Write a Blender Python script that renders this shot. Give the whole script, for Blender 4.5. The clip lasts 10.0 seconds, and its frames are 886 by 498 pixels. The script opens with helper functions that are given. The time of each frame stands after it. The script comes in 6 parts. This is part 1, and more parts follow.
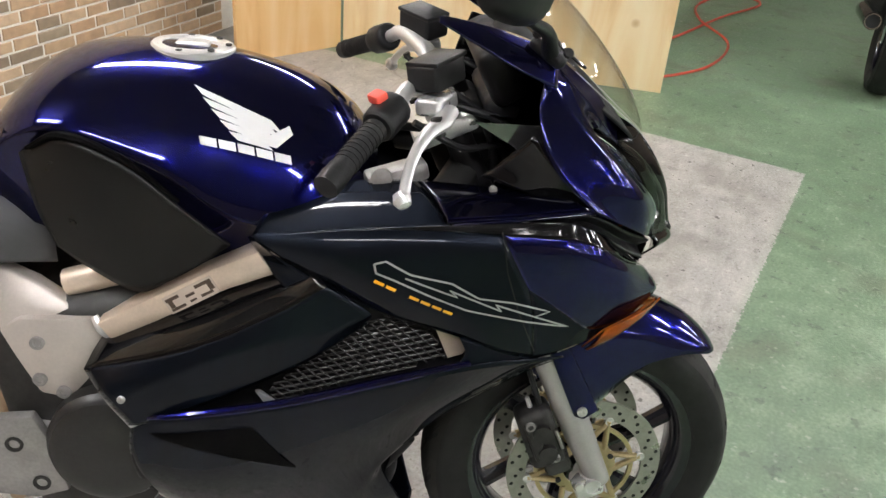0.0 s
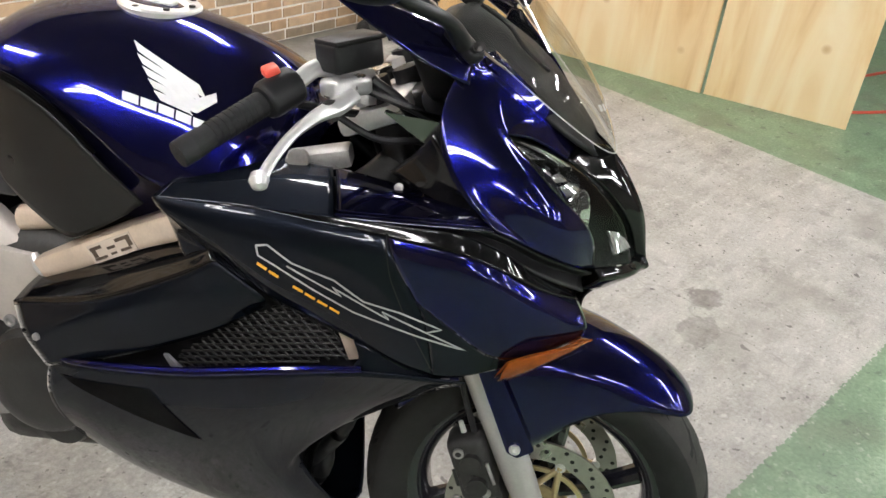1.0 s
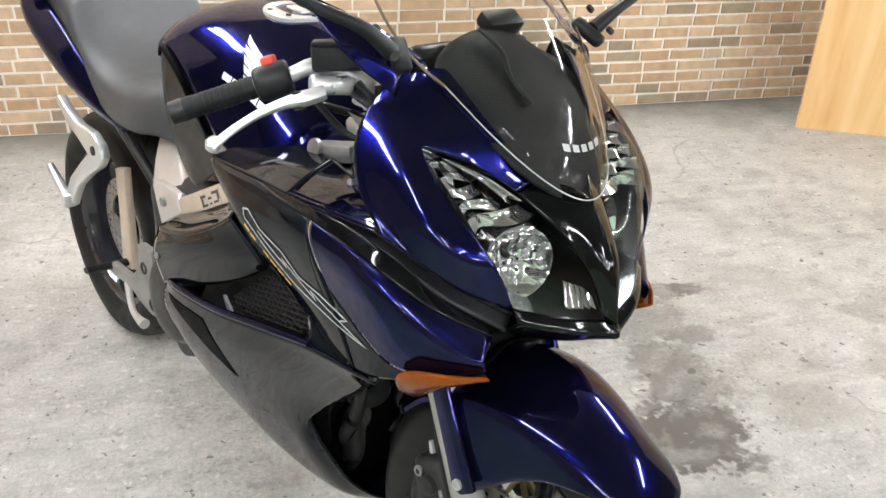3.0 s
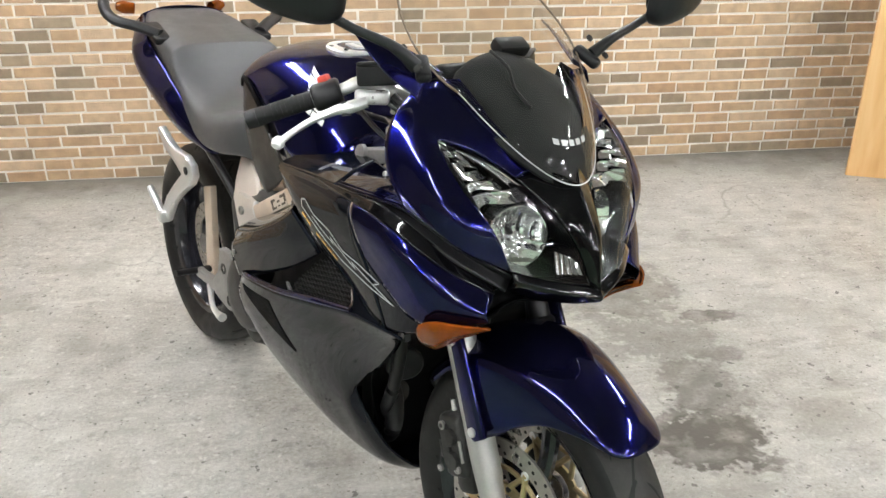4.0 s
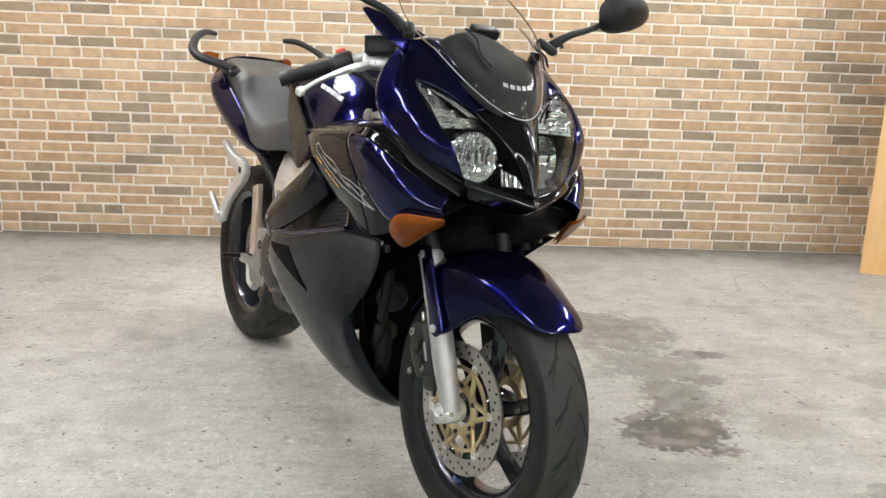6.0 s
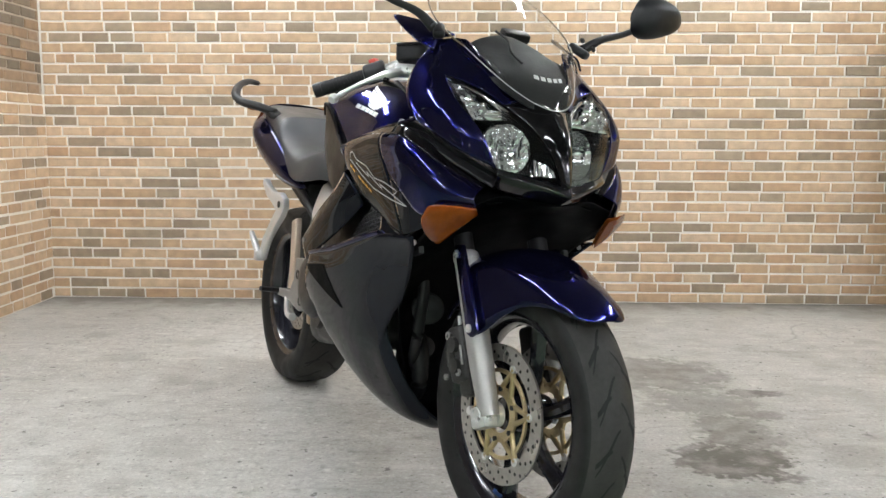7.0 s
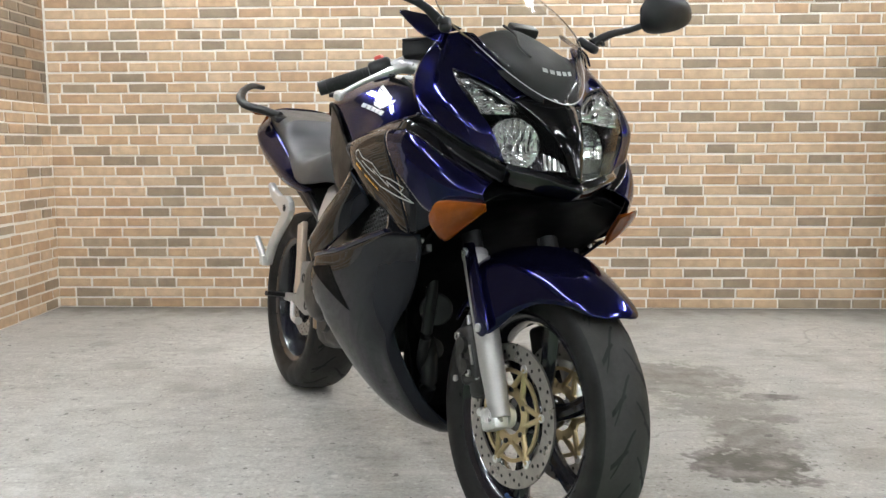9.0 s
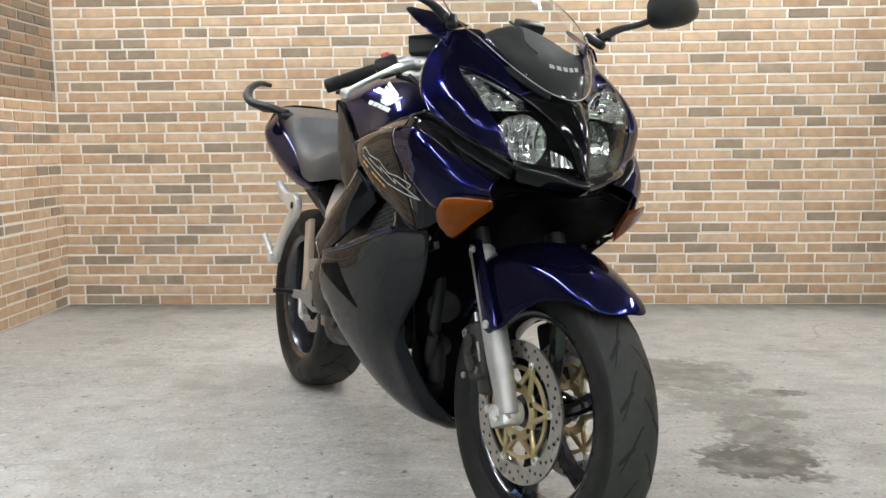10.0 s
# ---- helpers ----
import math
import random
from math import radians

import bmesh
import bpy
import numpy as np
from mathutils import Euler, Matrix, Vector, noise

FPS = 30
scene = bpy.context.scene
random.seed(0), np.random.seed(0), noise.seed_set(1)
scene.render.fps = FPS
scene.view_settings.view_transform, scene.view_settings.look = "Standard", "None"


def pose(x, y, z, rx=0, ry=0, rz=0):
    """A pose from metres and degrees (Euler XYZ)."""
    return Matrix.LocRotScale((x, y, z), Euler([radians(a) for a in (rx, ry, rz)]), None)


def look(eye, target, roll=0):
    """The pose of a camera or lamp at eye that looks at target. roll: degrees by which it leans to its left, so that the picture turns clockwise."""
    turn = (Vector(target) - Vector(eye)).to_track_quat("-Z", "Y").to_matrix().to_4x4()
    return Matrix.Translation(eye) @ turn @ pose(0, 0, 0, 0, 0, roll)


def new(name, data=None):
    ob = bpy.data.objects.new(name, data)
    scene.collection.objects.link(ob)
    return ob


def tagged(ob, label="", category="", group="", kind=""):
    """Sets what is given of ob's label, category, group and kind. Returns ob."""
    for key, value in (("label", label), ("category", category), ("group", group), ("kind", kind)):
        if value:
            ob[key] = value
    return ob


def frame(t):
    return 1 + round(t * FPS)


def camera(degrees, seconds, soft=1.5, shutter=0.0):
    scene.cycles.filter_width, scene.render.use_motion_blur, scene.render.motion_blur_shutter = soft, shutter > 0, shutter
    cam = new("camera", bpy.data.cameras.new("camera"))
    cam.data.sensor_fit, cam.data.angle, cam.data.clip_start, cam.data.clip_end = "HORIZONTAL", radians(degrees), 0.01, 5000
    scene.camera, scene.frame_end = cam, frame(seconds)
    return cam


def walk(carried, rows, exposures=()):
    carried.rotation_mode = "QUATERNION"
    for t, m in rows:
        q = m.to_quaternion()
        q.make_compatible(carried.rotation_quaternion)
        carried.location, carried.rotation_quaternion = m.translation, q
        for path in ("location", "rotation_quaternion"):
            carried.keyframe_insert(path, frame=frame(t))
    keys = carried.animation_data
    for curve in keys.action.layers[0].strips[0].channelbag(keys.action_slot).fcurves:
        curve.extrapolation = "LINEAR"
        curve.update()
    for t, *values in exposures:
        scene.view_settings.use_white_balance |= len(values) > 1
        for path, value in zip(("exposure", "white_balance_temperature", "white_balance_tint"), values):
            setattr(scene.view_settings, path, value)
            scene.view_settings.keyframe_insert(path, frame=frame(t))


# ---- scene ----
cam = camera(54.4, 10.0)
PATH = [
    (0, (0.071, 0.138, 1.459), (1.664, 0.802, 0.448), 5.0),
    (0.5, (0.24, -0.012, 1.451), (1.771, 0.752, 0.415), 6.7),
    (1, (0.379, -0.175, 1.447), (1.697, 0.902, 0.396), 6.0),
    (1.5, (0.544, -0.291, 1.437), (1.591, 1.006, 0.332), 3.9),
    (2, (0.716, -0.325, 1.434), (1.621, 1.058, 0.307), 4.7),
    (2.5, (0.866, -0.447, 1.439), (1.469, 1.13, 0.366), 4.9),
    (3, (0.973, -0.591, 1.436), (1.384, 1.103, 0.456), 2.0),
    (3.2, (0.982, -0.642, 1.431), (1.348, 1.078, 0.477), 1.7),
    (4.3, (1.045, -1.029, 1.433), (1.251, 0.797, 0.644), -0.3),
    (4.5, (1.067, -1.116, 1.427), (1.255, 0.723, 0.664), -0.2),
    (5, (1.1, -1.292, 1.367), (1.231, 0.548, 0.593), 1.2),
    (5.5, (1.147, -1.404, 1.271), (1.243, 0.485, 0.622), 2.3),
    (5.7, (1.166, -1.425, 1.208), (1.253, 0.487, 0.628), 2.3),
    (6.8, (1.217, -1.445, 0.906), (1.196, 0.534, 0.617), 0.7),
    (7, (1.225, -1.438, 0.889), (1.173, 0.544, 0.627), 0.3),
    (7.5, (1.23, -1.43, 0.875), (1.133, 0.555, 0.646), 0.2),
    (8, (1.223, -1.413, 0.859), (1.152, 0.573, 0.636), 0.4),
    (8.5, (1.223, -1.402, 0.855), (1.155, 0.583, 0.616), -0.4),
    (9, (1.221, -1.403, 0.853), (1.153, 0.582, 0.62), -0.2),
    (9.5, (1.222, -1.403, 0.854), (1.159, 0.582, 0.614), -0.3),
    (10, (1.222, -1.403, 0.855), (1.136, 0.58, 0.613), -0.5),
]
walk(cam, [(t, look(eye, target, roll)) for t, eye, target, roll in PATH],
     [(0, 0.0, 6560, 14), (1, 0.12, 6540, 13), (1.5, 0.08, 6540, 13), (2.5, 0.40, 6400, 12), (3, 0.42, 6330, 11), (4.3, 0.24, 6420, 10), (5.7, 0.24, 6440, 10), (6.8, 0.06, 6200, 10), (10, 0.02, 6200, 10)])

# ---- world and lamps ----
world = bpy.data.worlds.new("world")
scene.world = world
world.use_nodes = True
world.node_tree.nodes["Background"].inputs["Color"].default_value = (0.5, 0.55, 0.6, 1)
world.node_tree.nodes["Background"].inputs["Strength"].default_value = 0.05
scene.view_settings.exposure = 0.0
TUBE_POWER = 108.0
CEILING = 2.75
# rows of twin fluorescent battens: centre x, y and turn in degrees
BATTENS = [(-0.15, 2.15, 90), (-0.8, 0.25, 90), (-0.1, -1.1, 90), (2.1, 2.15, 90), (4.4, 1.9, 90), (4.4, -0.2, 90), (4.4, -2.2, 90)]
BATTENS += [(x, y, 90) for x in (-1.2, 1.0, 3.2, 5.4, 7.6) for y in (-3.6, -5.6, -7.6)]

# ---- material helpers ----
def mat(name, color=(0.5, 0.5, 0.5), rough=0.5, metal=0.0, coat=0.0, noise_scale=0.0, noise_amount=0.0, bump=0.0, bump_scale=60.0, rough_var=0.0, spec=0.5):
    """A Principled material with two scales of colour noise, uneven gloss and fine relief."""
    m = bpy.data.materials.new(name)
    m.use_nodes = True
    nt = m.node_tree
    b = nt.nodes["Principled BSDF"]
    b.inputs["Base Color"].default_value = (*color, 1)
    b.inputs["Roughness"].default_value = rough
    b.inputs["Metallic"].default_value = metal
    b.inputs["Specular IOR Level"].default_value = spec
    b.inputs["Coat Weight"].default_value = coat
    b.inputs["Coat Roughness"].default_value = 0.02
    if noise_amount or rough_var or bump:
        co = nt.nodes.new("ShaderNodeTexCoord")
    if noise_amount:
        n1, n2, mx = noise_node(nt, co, noise_scale), noise_node(nt, co, noise_scale * 7.3), nt.nodes.new("ShaderNodeMix")
        mx.inputs["Factor"].default_value = 0.4
        nt.links.new(n1.outputs["Fac"], mx.inputs["A"])
        nt.links.new(n2.outputs["Fac"], mx.inputs["B"])
        r = ramp_node(nt, mx.outputs["Result"], [(0.3, tuple(c * (1 - noise_amount) for c in color)), (0.7, tuple(min(1, c * (1 + noise_amount)) for c in color))])
        nt.links.new(r.outputs["Color"], b.inputs["Base Color"])
    if rough_var:
        n = noise_node(nt, co, 18.0)
        mr = nt.nodes.new("ShaderNodeMapRange")
        mr.inputs["From Min"].default_value, mr.inputs["From Max"].default_value = 0.3, 0.7
        mr.inputs["To Min"].default_value, mr.inputs["To Max"].default_value = max(0.01, rough - rough_var), min(1, rough + rough_var)
        nt.links.new(n.outputs["Fac"], mr.inputs["Value"])
        nt.links.new(mr.outputs["Result"], b.inputs["Roughness"])
    if bump:
        n = noise_node(nt, co, bump_scale)
        bm = nt.nodes.new("ShaderNodeBump")
        bm.inputs["Strength"].default_value, bm.inputs["Distance"].default_value = bump, 0.002
        nt.links.new(n.outputs["Fac"], bm.inputs["Height"])
        nt.links.new(bm.outputs["Normal"], b.inputs["Normal"])
    return m


def noise_node(nt, co, scale, detail=4.0, out="Object"):
    n = nt.nodes.new("ShaderNodeTexNoise")
    n.inputs["Scale"].default_value, n.inputs["Detail"].default_value = scale, detail
    nt.links.new(co.outputs[out], n.inputs["Vector"])
    return n


def ramp_node(nt, socket, stops, constant=False):
    r = nt.nodes.new("ShaderNodeValToRGB")
    if constant:
        r.color_ramp.interpolation = "CONSTANT"
    e = r.color_ramp.elements
    while len(e) < len(stops):
        e.new(0.5)
    for k, (p, c) in enumerate(stops):
        e[k].position, e[k].color = p, (*c[:3], 1)
    nt.links.new(socket, r.inputs["Fac"])
    return r


def gloss_weight(nt, ior, top=1.0):
    """How much a clear surface mirrors: little when faced, much at a graze."""
    f0 = ((ior - 1) / (ior + 1)) ** 2
    lw = nt.nodes.new("ShaderNodeLayerWeight")
    lw.inputs["Blend"].default_value = 0.5
    pw, ma = nt.nodes.new("ShaderNodeMath"), nt.nodes.new("ShaderNodeMath")
    pw.operation, ma.operation = "POWER", "MULTIPLY_ADD"
    pw.inputs[1].default_value = 5.0
    ma.inputs[1].default_value, ma.inputs[2].default_value = top - f0, f0
    nt.links.new(lw.outputs["Facing"], pw.inputs[0])
    nt.links.new(pw.outputs[0], ma.inputs[0])
    return ma.outputs[0]


def glass_mat(name, tint, gloss_rough=0.01, ior=1.5, top=1.0):
    """Thin clear sheet: it lets light straight through and mirrors by its angle."""
    m = bpy.data.materials.new(name)
    m.use_nodes = True
    nt = m.node_tree
    nt.nodes.clear()
    out, tr, gl, mx = (nt.nodes.new("ShaderNode" + k) for k in ("OutputMaterial", "BsdfTransparent", "BsdfGlossy", "MixShader"))
    tr.inputs["Color"].default_value = (*tint, 1)
    gl.inputs["Roughness"].default_value = gloss_rough
    nt.links.new(gloss_weight(nt, ior, top), mx.inputs["Fac"])
    nt.links.new(tr.outputs["BSDF"], mx.inputs[1])
    nt.links.new(gl.outputs["BSDF"], mx.inputs[2])
    nt.links.new(mx.outputs["Shader"], out.inputs["Surface"])
    return m


# ---- mesh helpers ----
def obj(name, bm, material, parent=None, smooth=True, thick=0.0, angle=35):
    """Link a bmesh as one mesh object."""
    me = bpy.data.meshes.new(name)
    bmesh.ops.recalc_face_normals(bm, faces=bm.faces)
    if smooth:
        for f in bm.faces:
            f.smooth = True
        for e in bm.edges:
            if len(e.link_faces) == 2 and e.calc_face_angle(0) > radians(angle):
                e.smooth = False
    bm.to_mesh(me)
    bm.free()
    me.materials.append(material)
    ob = new(name, me)
    if parent:
        ob.parent = parent
    if thick:
        mod = ob.modifiers.new("thickness", "SOLIDIFY")
        mod.thickness, mod.offset = thick, -1
    return ob


def part(name, bm, material, parent, label="", **kw):
    ob = obj(name, bm, material, parent, **kw)
    if label:
        tagged(ob, label)
    return ob


def cr(p, t):
    """Point at parameter t along a smooth line through the points p."""
    n = len(p) - 1
    k = min(int(t), n - 1)
    u = t - k
    a, b, c, d = p[max(k - 1, 0)], p[k], p[k + 1], p[min(k + 2, n)]
    if k == 0:
        a = 2 * b - c
    if k + 2 > n:
        d = 2 * c - b
    return 0.5 * (2 * b + (c - a) * u + (2 * a - 5 * b + 4 * c - d) * u * u + (3 * b - a - 3 * c + d) * u ** 3)


def smooth_line(pts, n):
    p = [np.array(q, float) for q in pts]
    return [cr(p, (len(p) - 1) * k / (n - 1)) for k in range(n)]


def surface(rows, nu=24, nv=16, side=1):
    """A smooth sheet through rows of control points. side -1 mirrors it to the other flank."""
    across = [smooth_line(r, nu) for r in rows]
    lines = [smooth_line([r[k] for r in across], nv) for k in range(nu)]
    bm = bmesh.new()
    v = [[bm.verts.new((p[0], p[1] * side, p[2])) for p in line] for line in lines]
    for i in range(nu - 1):
        for j in range(nv - 1):
            bm.faces.new((v[i][j], v[i + 1][j], v[i + 1][j + 1], v[i][j + 1]))
    return bm


def on_surface(rows, u, v):
    """A point and its outward normal on a sheet, u along the rows and v across them, 0 to 1."""
    def at(a, b):
        return cr([cr([np.array(q, float) for q in r], a * (len(r) - 1)) for r in rows], b * (len(rows) - 1))
    e = 0.01
    p = at(u, v)
    du = at(min(u + e, 1), v) - at(max(u - e, 0), v)
    dv = at(u, min(v + e, 1)) - at(u, max(v - e, 0))
    n = np.cross(du, dv)
    n = n / (np.linalg.norm(n) + 1e-9)
    return p, (n if n[1] < 0 else -n)


def tube(pts, radius, seg=12, n=24, cap=True, side=1, flat=1.0):
    """A round bar swept along a smooth line; radius one number or a list along the line."""
    line = smooth_line(pts, n) if len(pts) > 2 else [np.array(pts[0], float) * (1 - k / (n - 1)) + np.array(pts[1], float) * k / (n - 1) for k in range(n)]
    rs = [radius] * n if not isinstance(radius, (list, tuple)) else [float(np.interp(k / (n - 1), np.linspace(0, 1, len(radius)), radius)) for k in range(n)]
    bm = bmesh.new()
    rings = []
    for k, p in enumerate(line):
        d = line[min(k + 1, n - 1)] - line[max(k - 1, 0)]
        d = d / (np.linalg.norm(d) + 1e-9)
        up = np.array((0, 0, 1.0)) if abs(d[2]) < 0.9 else np.array((1.0, 0, 0))
        a = np.cross(d, up)
        a /= np.linalg.norm(a)
        b = np.cross(a, d)
        flip = np.array((1, side, 1))
        turns = [2 * math.pi * s / seg for s in range(seg)]
        rings.append([bm.verts.new(Vector((p + rs[k] * (math.cos(w) * a + flat * math.sin(w) * b)) * flip)) for w in turns])
    for k in range(n - 1):
        for s in range(seg):
            bm.faces.new((rings[k][s], rings[k][(s + 1) % seg], rings[k + 1][(s + 1) % seg], rings[k + 1][s]))
    if cap:
        bm.faces.new(rings[0])
        bm.faces.new(rings[-1])
    return bm


def lathe(profile, centre, axis=(0, 1, 0), seg=64, closed=False):
    """Turn a profile of (along the axis, radius) about an axis through centre."""
    ax = Vector(axis).normalized()
    a = ax.orthogonal().normalized()
    b = ax.cross(a)
    bm = bmesh.new()
    rings = [[bm.verts.new(Vector(centre) + ax * h + (a * math.cos(2 * math.pi * s / seg) + b * math.sin(2 * math.pi * s / seg)) * max(r, 1e-4)) for s in range(seg)] for h, r in profile]
    loop = list(zip(rings, rings[1:] + ([rings[0]] if closed else [])))
    if not closed:
        loop = loop[:len(rings) - 1]
    for r0, r1 in loop:
        for s in range(seg):
            bm.faces.new((r0[s], r0[(s + 1) % seg], r1[(s + 1) % seg], r1[s]))
    return bm


def box(c, s, bevel=0.004, rot=(0, 0, 0), seg=2):
    bm = bmesh.new()
    bmesh.ops.create_cube(bm, size=1.0)
    bmesh.ops.scale(bm, vec=s, verts=bm.verts)
    if bevel:
        bmesh.ops.bevel(bm, geom=bm.edges[:], offset=bevel, segments=seg, affect="EDGES", profile=0.5)
    bmesh.ops.transform(bm, matrix=pose(*c, *rot), verts=bm.verts)
    return bm


def plate(outline, y0, y1, bevel=0.003, side=1):
    """A plate cut to an outline of (x, z), from y0 to y1."""
    bm = bmesh.new()
    lo = [bm.verts.new((x, y0 * side, z)) for x, z in outline]
    hi = [bm.verts.new((x, y1 * side, z)) for x, z in outline]
    n = len(outline)
    bm.faces.new(lo)
    bm.faces.new(hi)
    for k in range(n):
        bm.faces.new((lo[k], lo[(k + 1) % n], hi[(k + 1) % n], hi[k]))
    bmesh.ops.recalc_face_normals(bm, faces=bm.faces)
    if bevel:
        bmesh.ops.bevel(bm, geom=bm.edges[:], offset=bevel, segments=2, affect="EDGES", profile=0.5)
    return bm


def join(*bms):
    """Join several bmeshes into the first."""
    out = bms[0]
    for b in bms[1:]:
        me = bpy.data.meshes.new("tmp")
        b.to_mesh(me)
        b.free()
        out.from_mesh(me)
        bpy.data.meshes.remove(me)
    return out


def moved(bm, m):
    bmesh.ops.transform(bm, matrix=m, verts=bm.verts)
    return bm

def paint_mat(name, flake, rough, ground=(0.004, 0.0035, 0.008), coat_rough=0.025, ior=1.42):
    """Metallic flakes under a clear coat that mirrors by its angle, with faint orange peel."""
    m = bpy.data.materials.new(name)
    m.use_nodes = True
    nt = m.node_tree
    nt.nodes.clear()
    out, fl, ct, mx = (nt.nodes.new("ShaderNode" + k) for k in ("OutputMaterial", "BsdfGlossy", "BsdfGlossy", "MixShader"))
    df, ad = nt.nodes.new("ShaderNodeBsdfDiffuse"), nt.nodes.new("ShaderNodeAddShader")
    df.inputs["Color"].default_value = (*ground, 1)
    co = nt.nodes.new("ShaderNodeTexCoord")
    n = noise_node(nt, co, 6.0)
    r = ramp_node(nt, n.outputs["Fac"], [(0.3, tuple(c * 0.85 for c in flake)), (0.7, tuple(c * 1.15 for c in flake))])
    nt.links.new(r.outputs["Color"], fl.inputs["Color"])
    fl.inputs["Roughness"].default_value, ct.inputs["Roughness"].default_value = rough, coat_rough
    ct.inputs["Color"].default_value = (1, 1, 1, 1)
    pe = noise_node(nt, co, 220.0, 2.0)
    bp = nt.nodes.new("ShaderNodeBump")
    bp.inputs["Strength"].default_value, bp.inputs["Distance"].default_value = 0.02, 0.001
    nt.links.new(pe.outputs["Fac"], bp.inputs["Height"])
    nt.links.new(bp.outputs["Normal"], ct.inputs["Normal"])
    nt.links.new(fl.outputs["BSDF"], ad.inputs[0])
    nt.links.new(df.outputs["BSDF"], ad.inputs[1])
    nt.links.new(gloss_weight(nt, ior, 0.90), mx.inputs["Fac"])
    nt.links.new(ad.outputs["Shader"], mx.inputs[1])
    nt.links.new(ct.outputs["BSDF"], mx.inputs[2])
    nt.links.new(mx.outputs["Shader"], out.inputs["Surface"])
    return m


# ---- materials ----
M_PAINT = paint_mat("blue_metallic_paint", (0.0011, 0.0016, 0.046), 0.17, (0.002, 0.002, 0.007), 0.025, 1.38)
M_CHARCOAL = paint_mat("charcoal_metallic_paint", (0.0058, 0.0072, 0.0110), 0.42, (0.0016, 0.0023, 0.0037), 0.035, 1.24)
M_DECK = paint_mat("dark_navy_paint", (0.0009, 0.0012, 0.010), 0.30, (0.001, 0.001, 0.003), 0.025, 1.40)
M_GLOSS = mat("gloss_black_plastic", (0.003, 0.003, 0.0035), 0.06, 0.0, 0.0, noise_scale=9, noise_amount=0.2, rough_var=0.03, spec=0.35)
M_BLACK = mat("matte_black_plastic", (0.009, 0.009, 0.010), 0.45, 0.0, 0.0, 25, 0.3, 0.15, 500, 0.1)
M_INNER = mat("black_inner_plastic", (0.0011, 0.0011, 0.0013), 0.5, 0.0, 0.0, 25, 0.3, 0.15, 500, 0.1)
M_EDGE = mat("smoked_screen_edge", (0.16, 0.125, 0.09), 0.2, 0, 0, 20, 0.1)
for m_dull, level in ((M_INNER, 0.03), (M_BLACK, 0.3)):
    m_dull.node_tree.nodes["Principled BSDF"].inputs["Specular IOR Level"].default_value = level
M_KNEE = mat("knee_cover_plastic", (0.0042, 0.0040, 0.0038), 0.36, 0, 0, 14, 0.3, 0.15, 500, 0.1, spec=0.3)
M_TREAD = mat("scuffed_tread_rubber", (0.024, 0.023, 0.021), 0.62, 0, 0, 14, 0.3, 0.25, 260, 0.1, spec=0.25)
M_RUBBER = mat("tyre_rubber", (0.011, 0.0108, 0.0106), 0.55, 0, 0, 14, 0.3, 0.2, 260, 0.12, spec=0.25)
M_GROOVE = mat("groove_shadow", (0.004, 0.004, 0.004), 0.9)
M_GRIP = mat("grip_rubber", (0.010, 0.010, 0.0105), 0.6, 0, 0, 40, 0.25, 0.3, 420, 0.1)
M_SEAT = mat("seat_vinyl", (0.052, 0.052, 0.055), 0.42, 0, 0, 10, 0.12, 0.35, 700, 0.06)
M_FRAME = mat("champagne_aluminium", (0.70, 0.575, 0.46), 0.38, 0.4, 0, 30, 0.1, 0.1, 500, 0.08)
M_STAY = mat("weathered_bronze_paint", (0.44, 0.31, 0.20), 0.4, 0.4, 0, 24, 0.2, 0.15, 300, 0.1)
M_BRACKET = mat("dull_cast_metal", (0.34, 0.33, 0.32), 0.42, 0.6, 0, 24, 0.2, 0.2, 300, 0.1)
M_FORK = mat("grey_fork_paint", (0.42, 0.41, 0.395), 0.44, 0.55, 0, 30, 0.1, 0.15, 400, 0.08)
M_PIVOT = mat("silver_frame_paint", (0.60, 0.545, 0.50), 0.36, 0.4, 0, 30, 0.08, 0.1, 500, 0.08)
M_ALLOY = mat("cast_aluminium", (0.74, 0.735, 0.73), 0.34, 0.72, 0, 30, 0.12, 0.2, 400, 0.1)
M_LEVER = mat("polished_lever", (0.78, 0.775, 0.765), 0.34, 0.68, 0, 20, 0.04, 0.0, 300, 0.04)
M_CHROME = mat("steel_tube", (0.62, 0.61, 0.60), 0.14, 1.0, 0, 20, 0.06, 0, 0, 0.06)
M_DISC = mat("brake_disc_steel", (0.42, 0.40, 0.37), 0.34, 0.9, 0, 60, 0.18, 0.1, 300, 0.1)
M_GOLD = mat("gold_anodised", (0.56, 0.45, 0.26), 0.36, 0.85, 0, 25, 0.15, 0.05, 200, 0.08)
M_RIM = mat("black_rim_paint", (0.008, 0.008, 0.012), 0.2, 0, 0.5, 12, 0.3, 0, 0, 0.06)
M_DARK = mat("dark_engine_metal", (0.028, 0.027, 0.026), 0.5, 0.4, 0, 16, 0.4, 0.25, 120, 0.15)
M_COVER = mat("engine_cover_paint", (0.024, 0.024, 0.0235), 0.36, 0.4, 0, 16, 0.2, 0.15, 300, 0.1)
M_AMBER = mat("amber_lens", (0.19, 0.042, 0.003), 0.16, 0, 0.0, 60, 0.2, 0.3, 90, 0.03)
M_WHITE = mat("white_decal", (0.82, 0.82, 0.82), 0.35, 0, 0, 8, 0.04)
M_SILVERLINE = mat("silver_decal", (0.42, 0.42, 0.42), 0.4, 0.2, 0, 20, 0.08)
M_YELLOW = mat("yellow_decal", (0.85, 0.42, 0.02), 0.4, 0, 0, 20, 0.06)
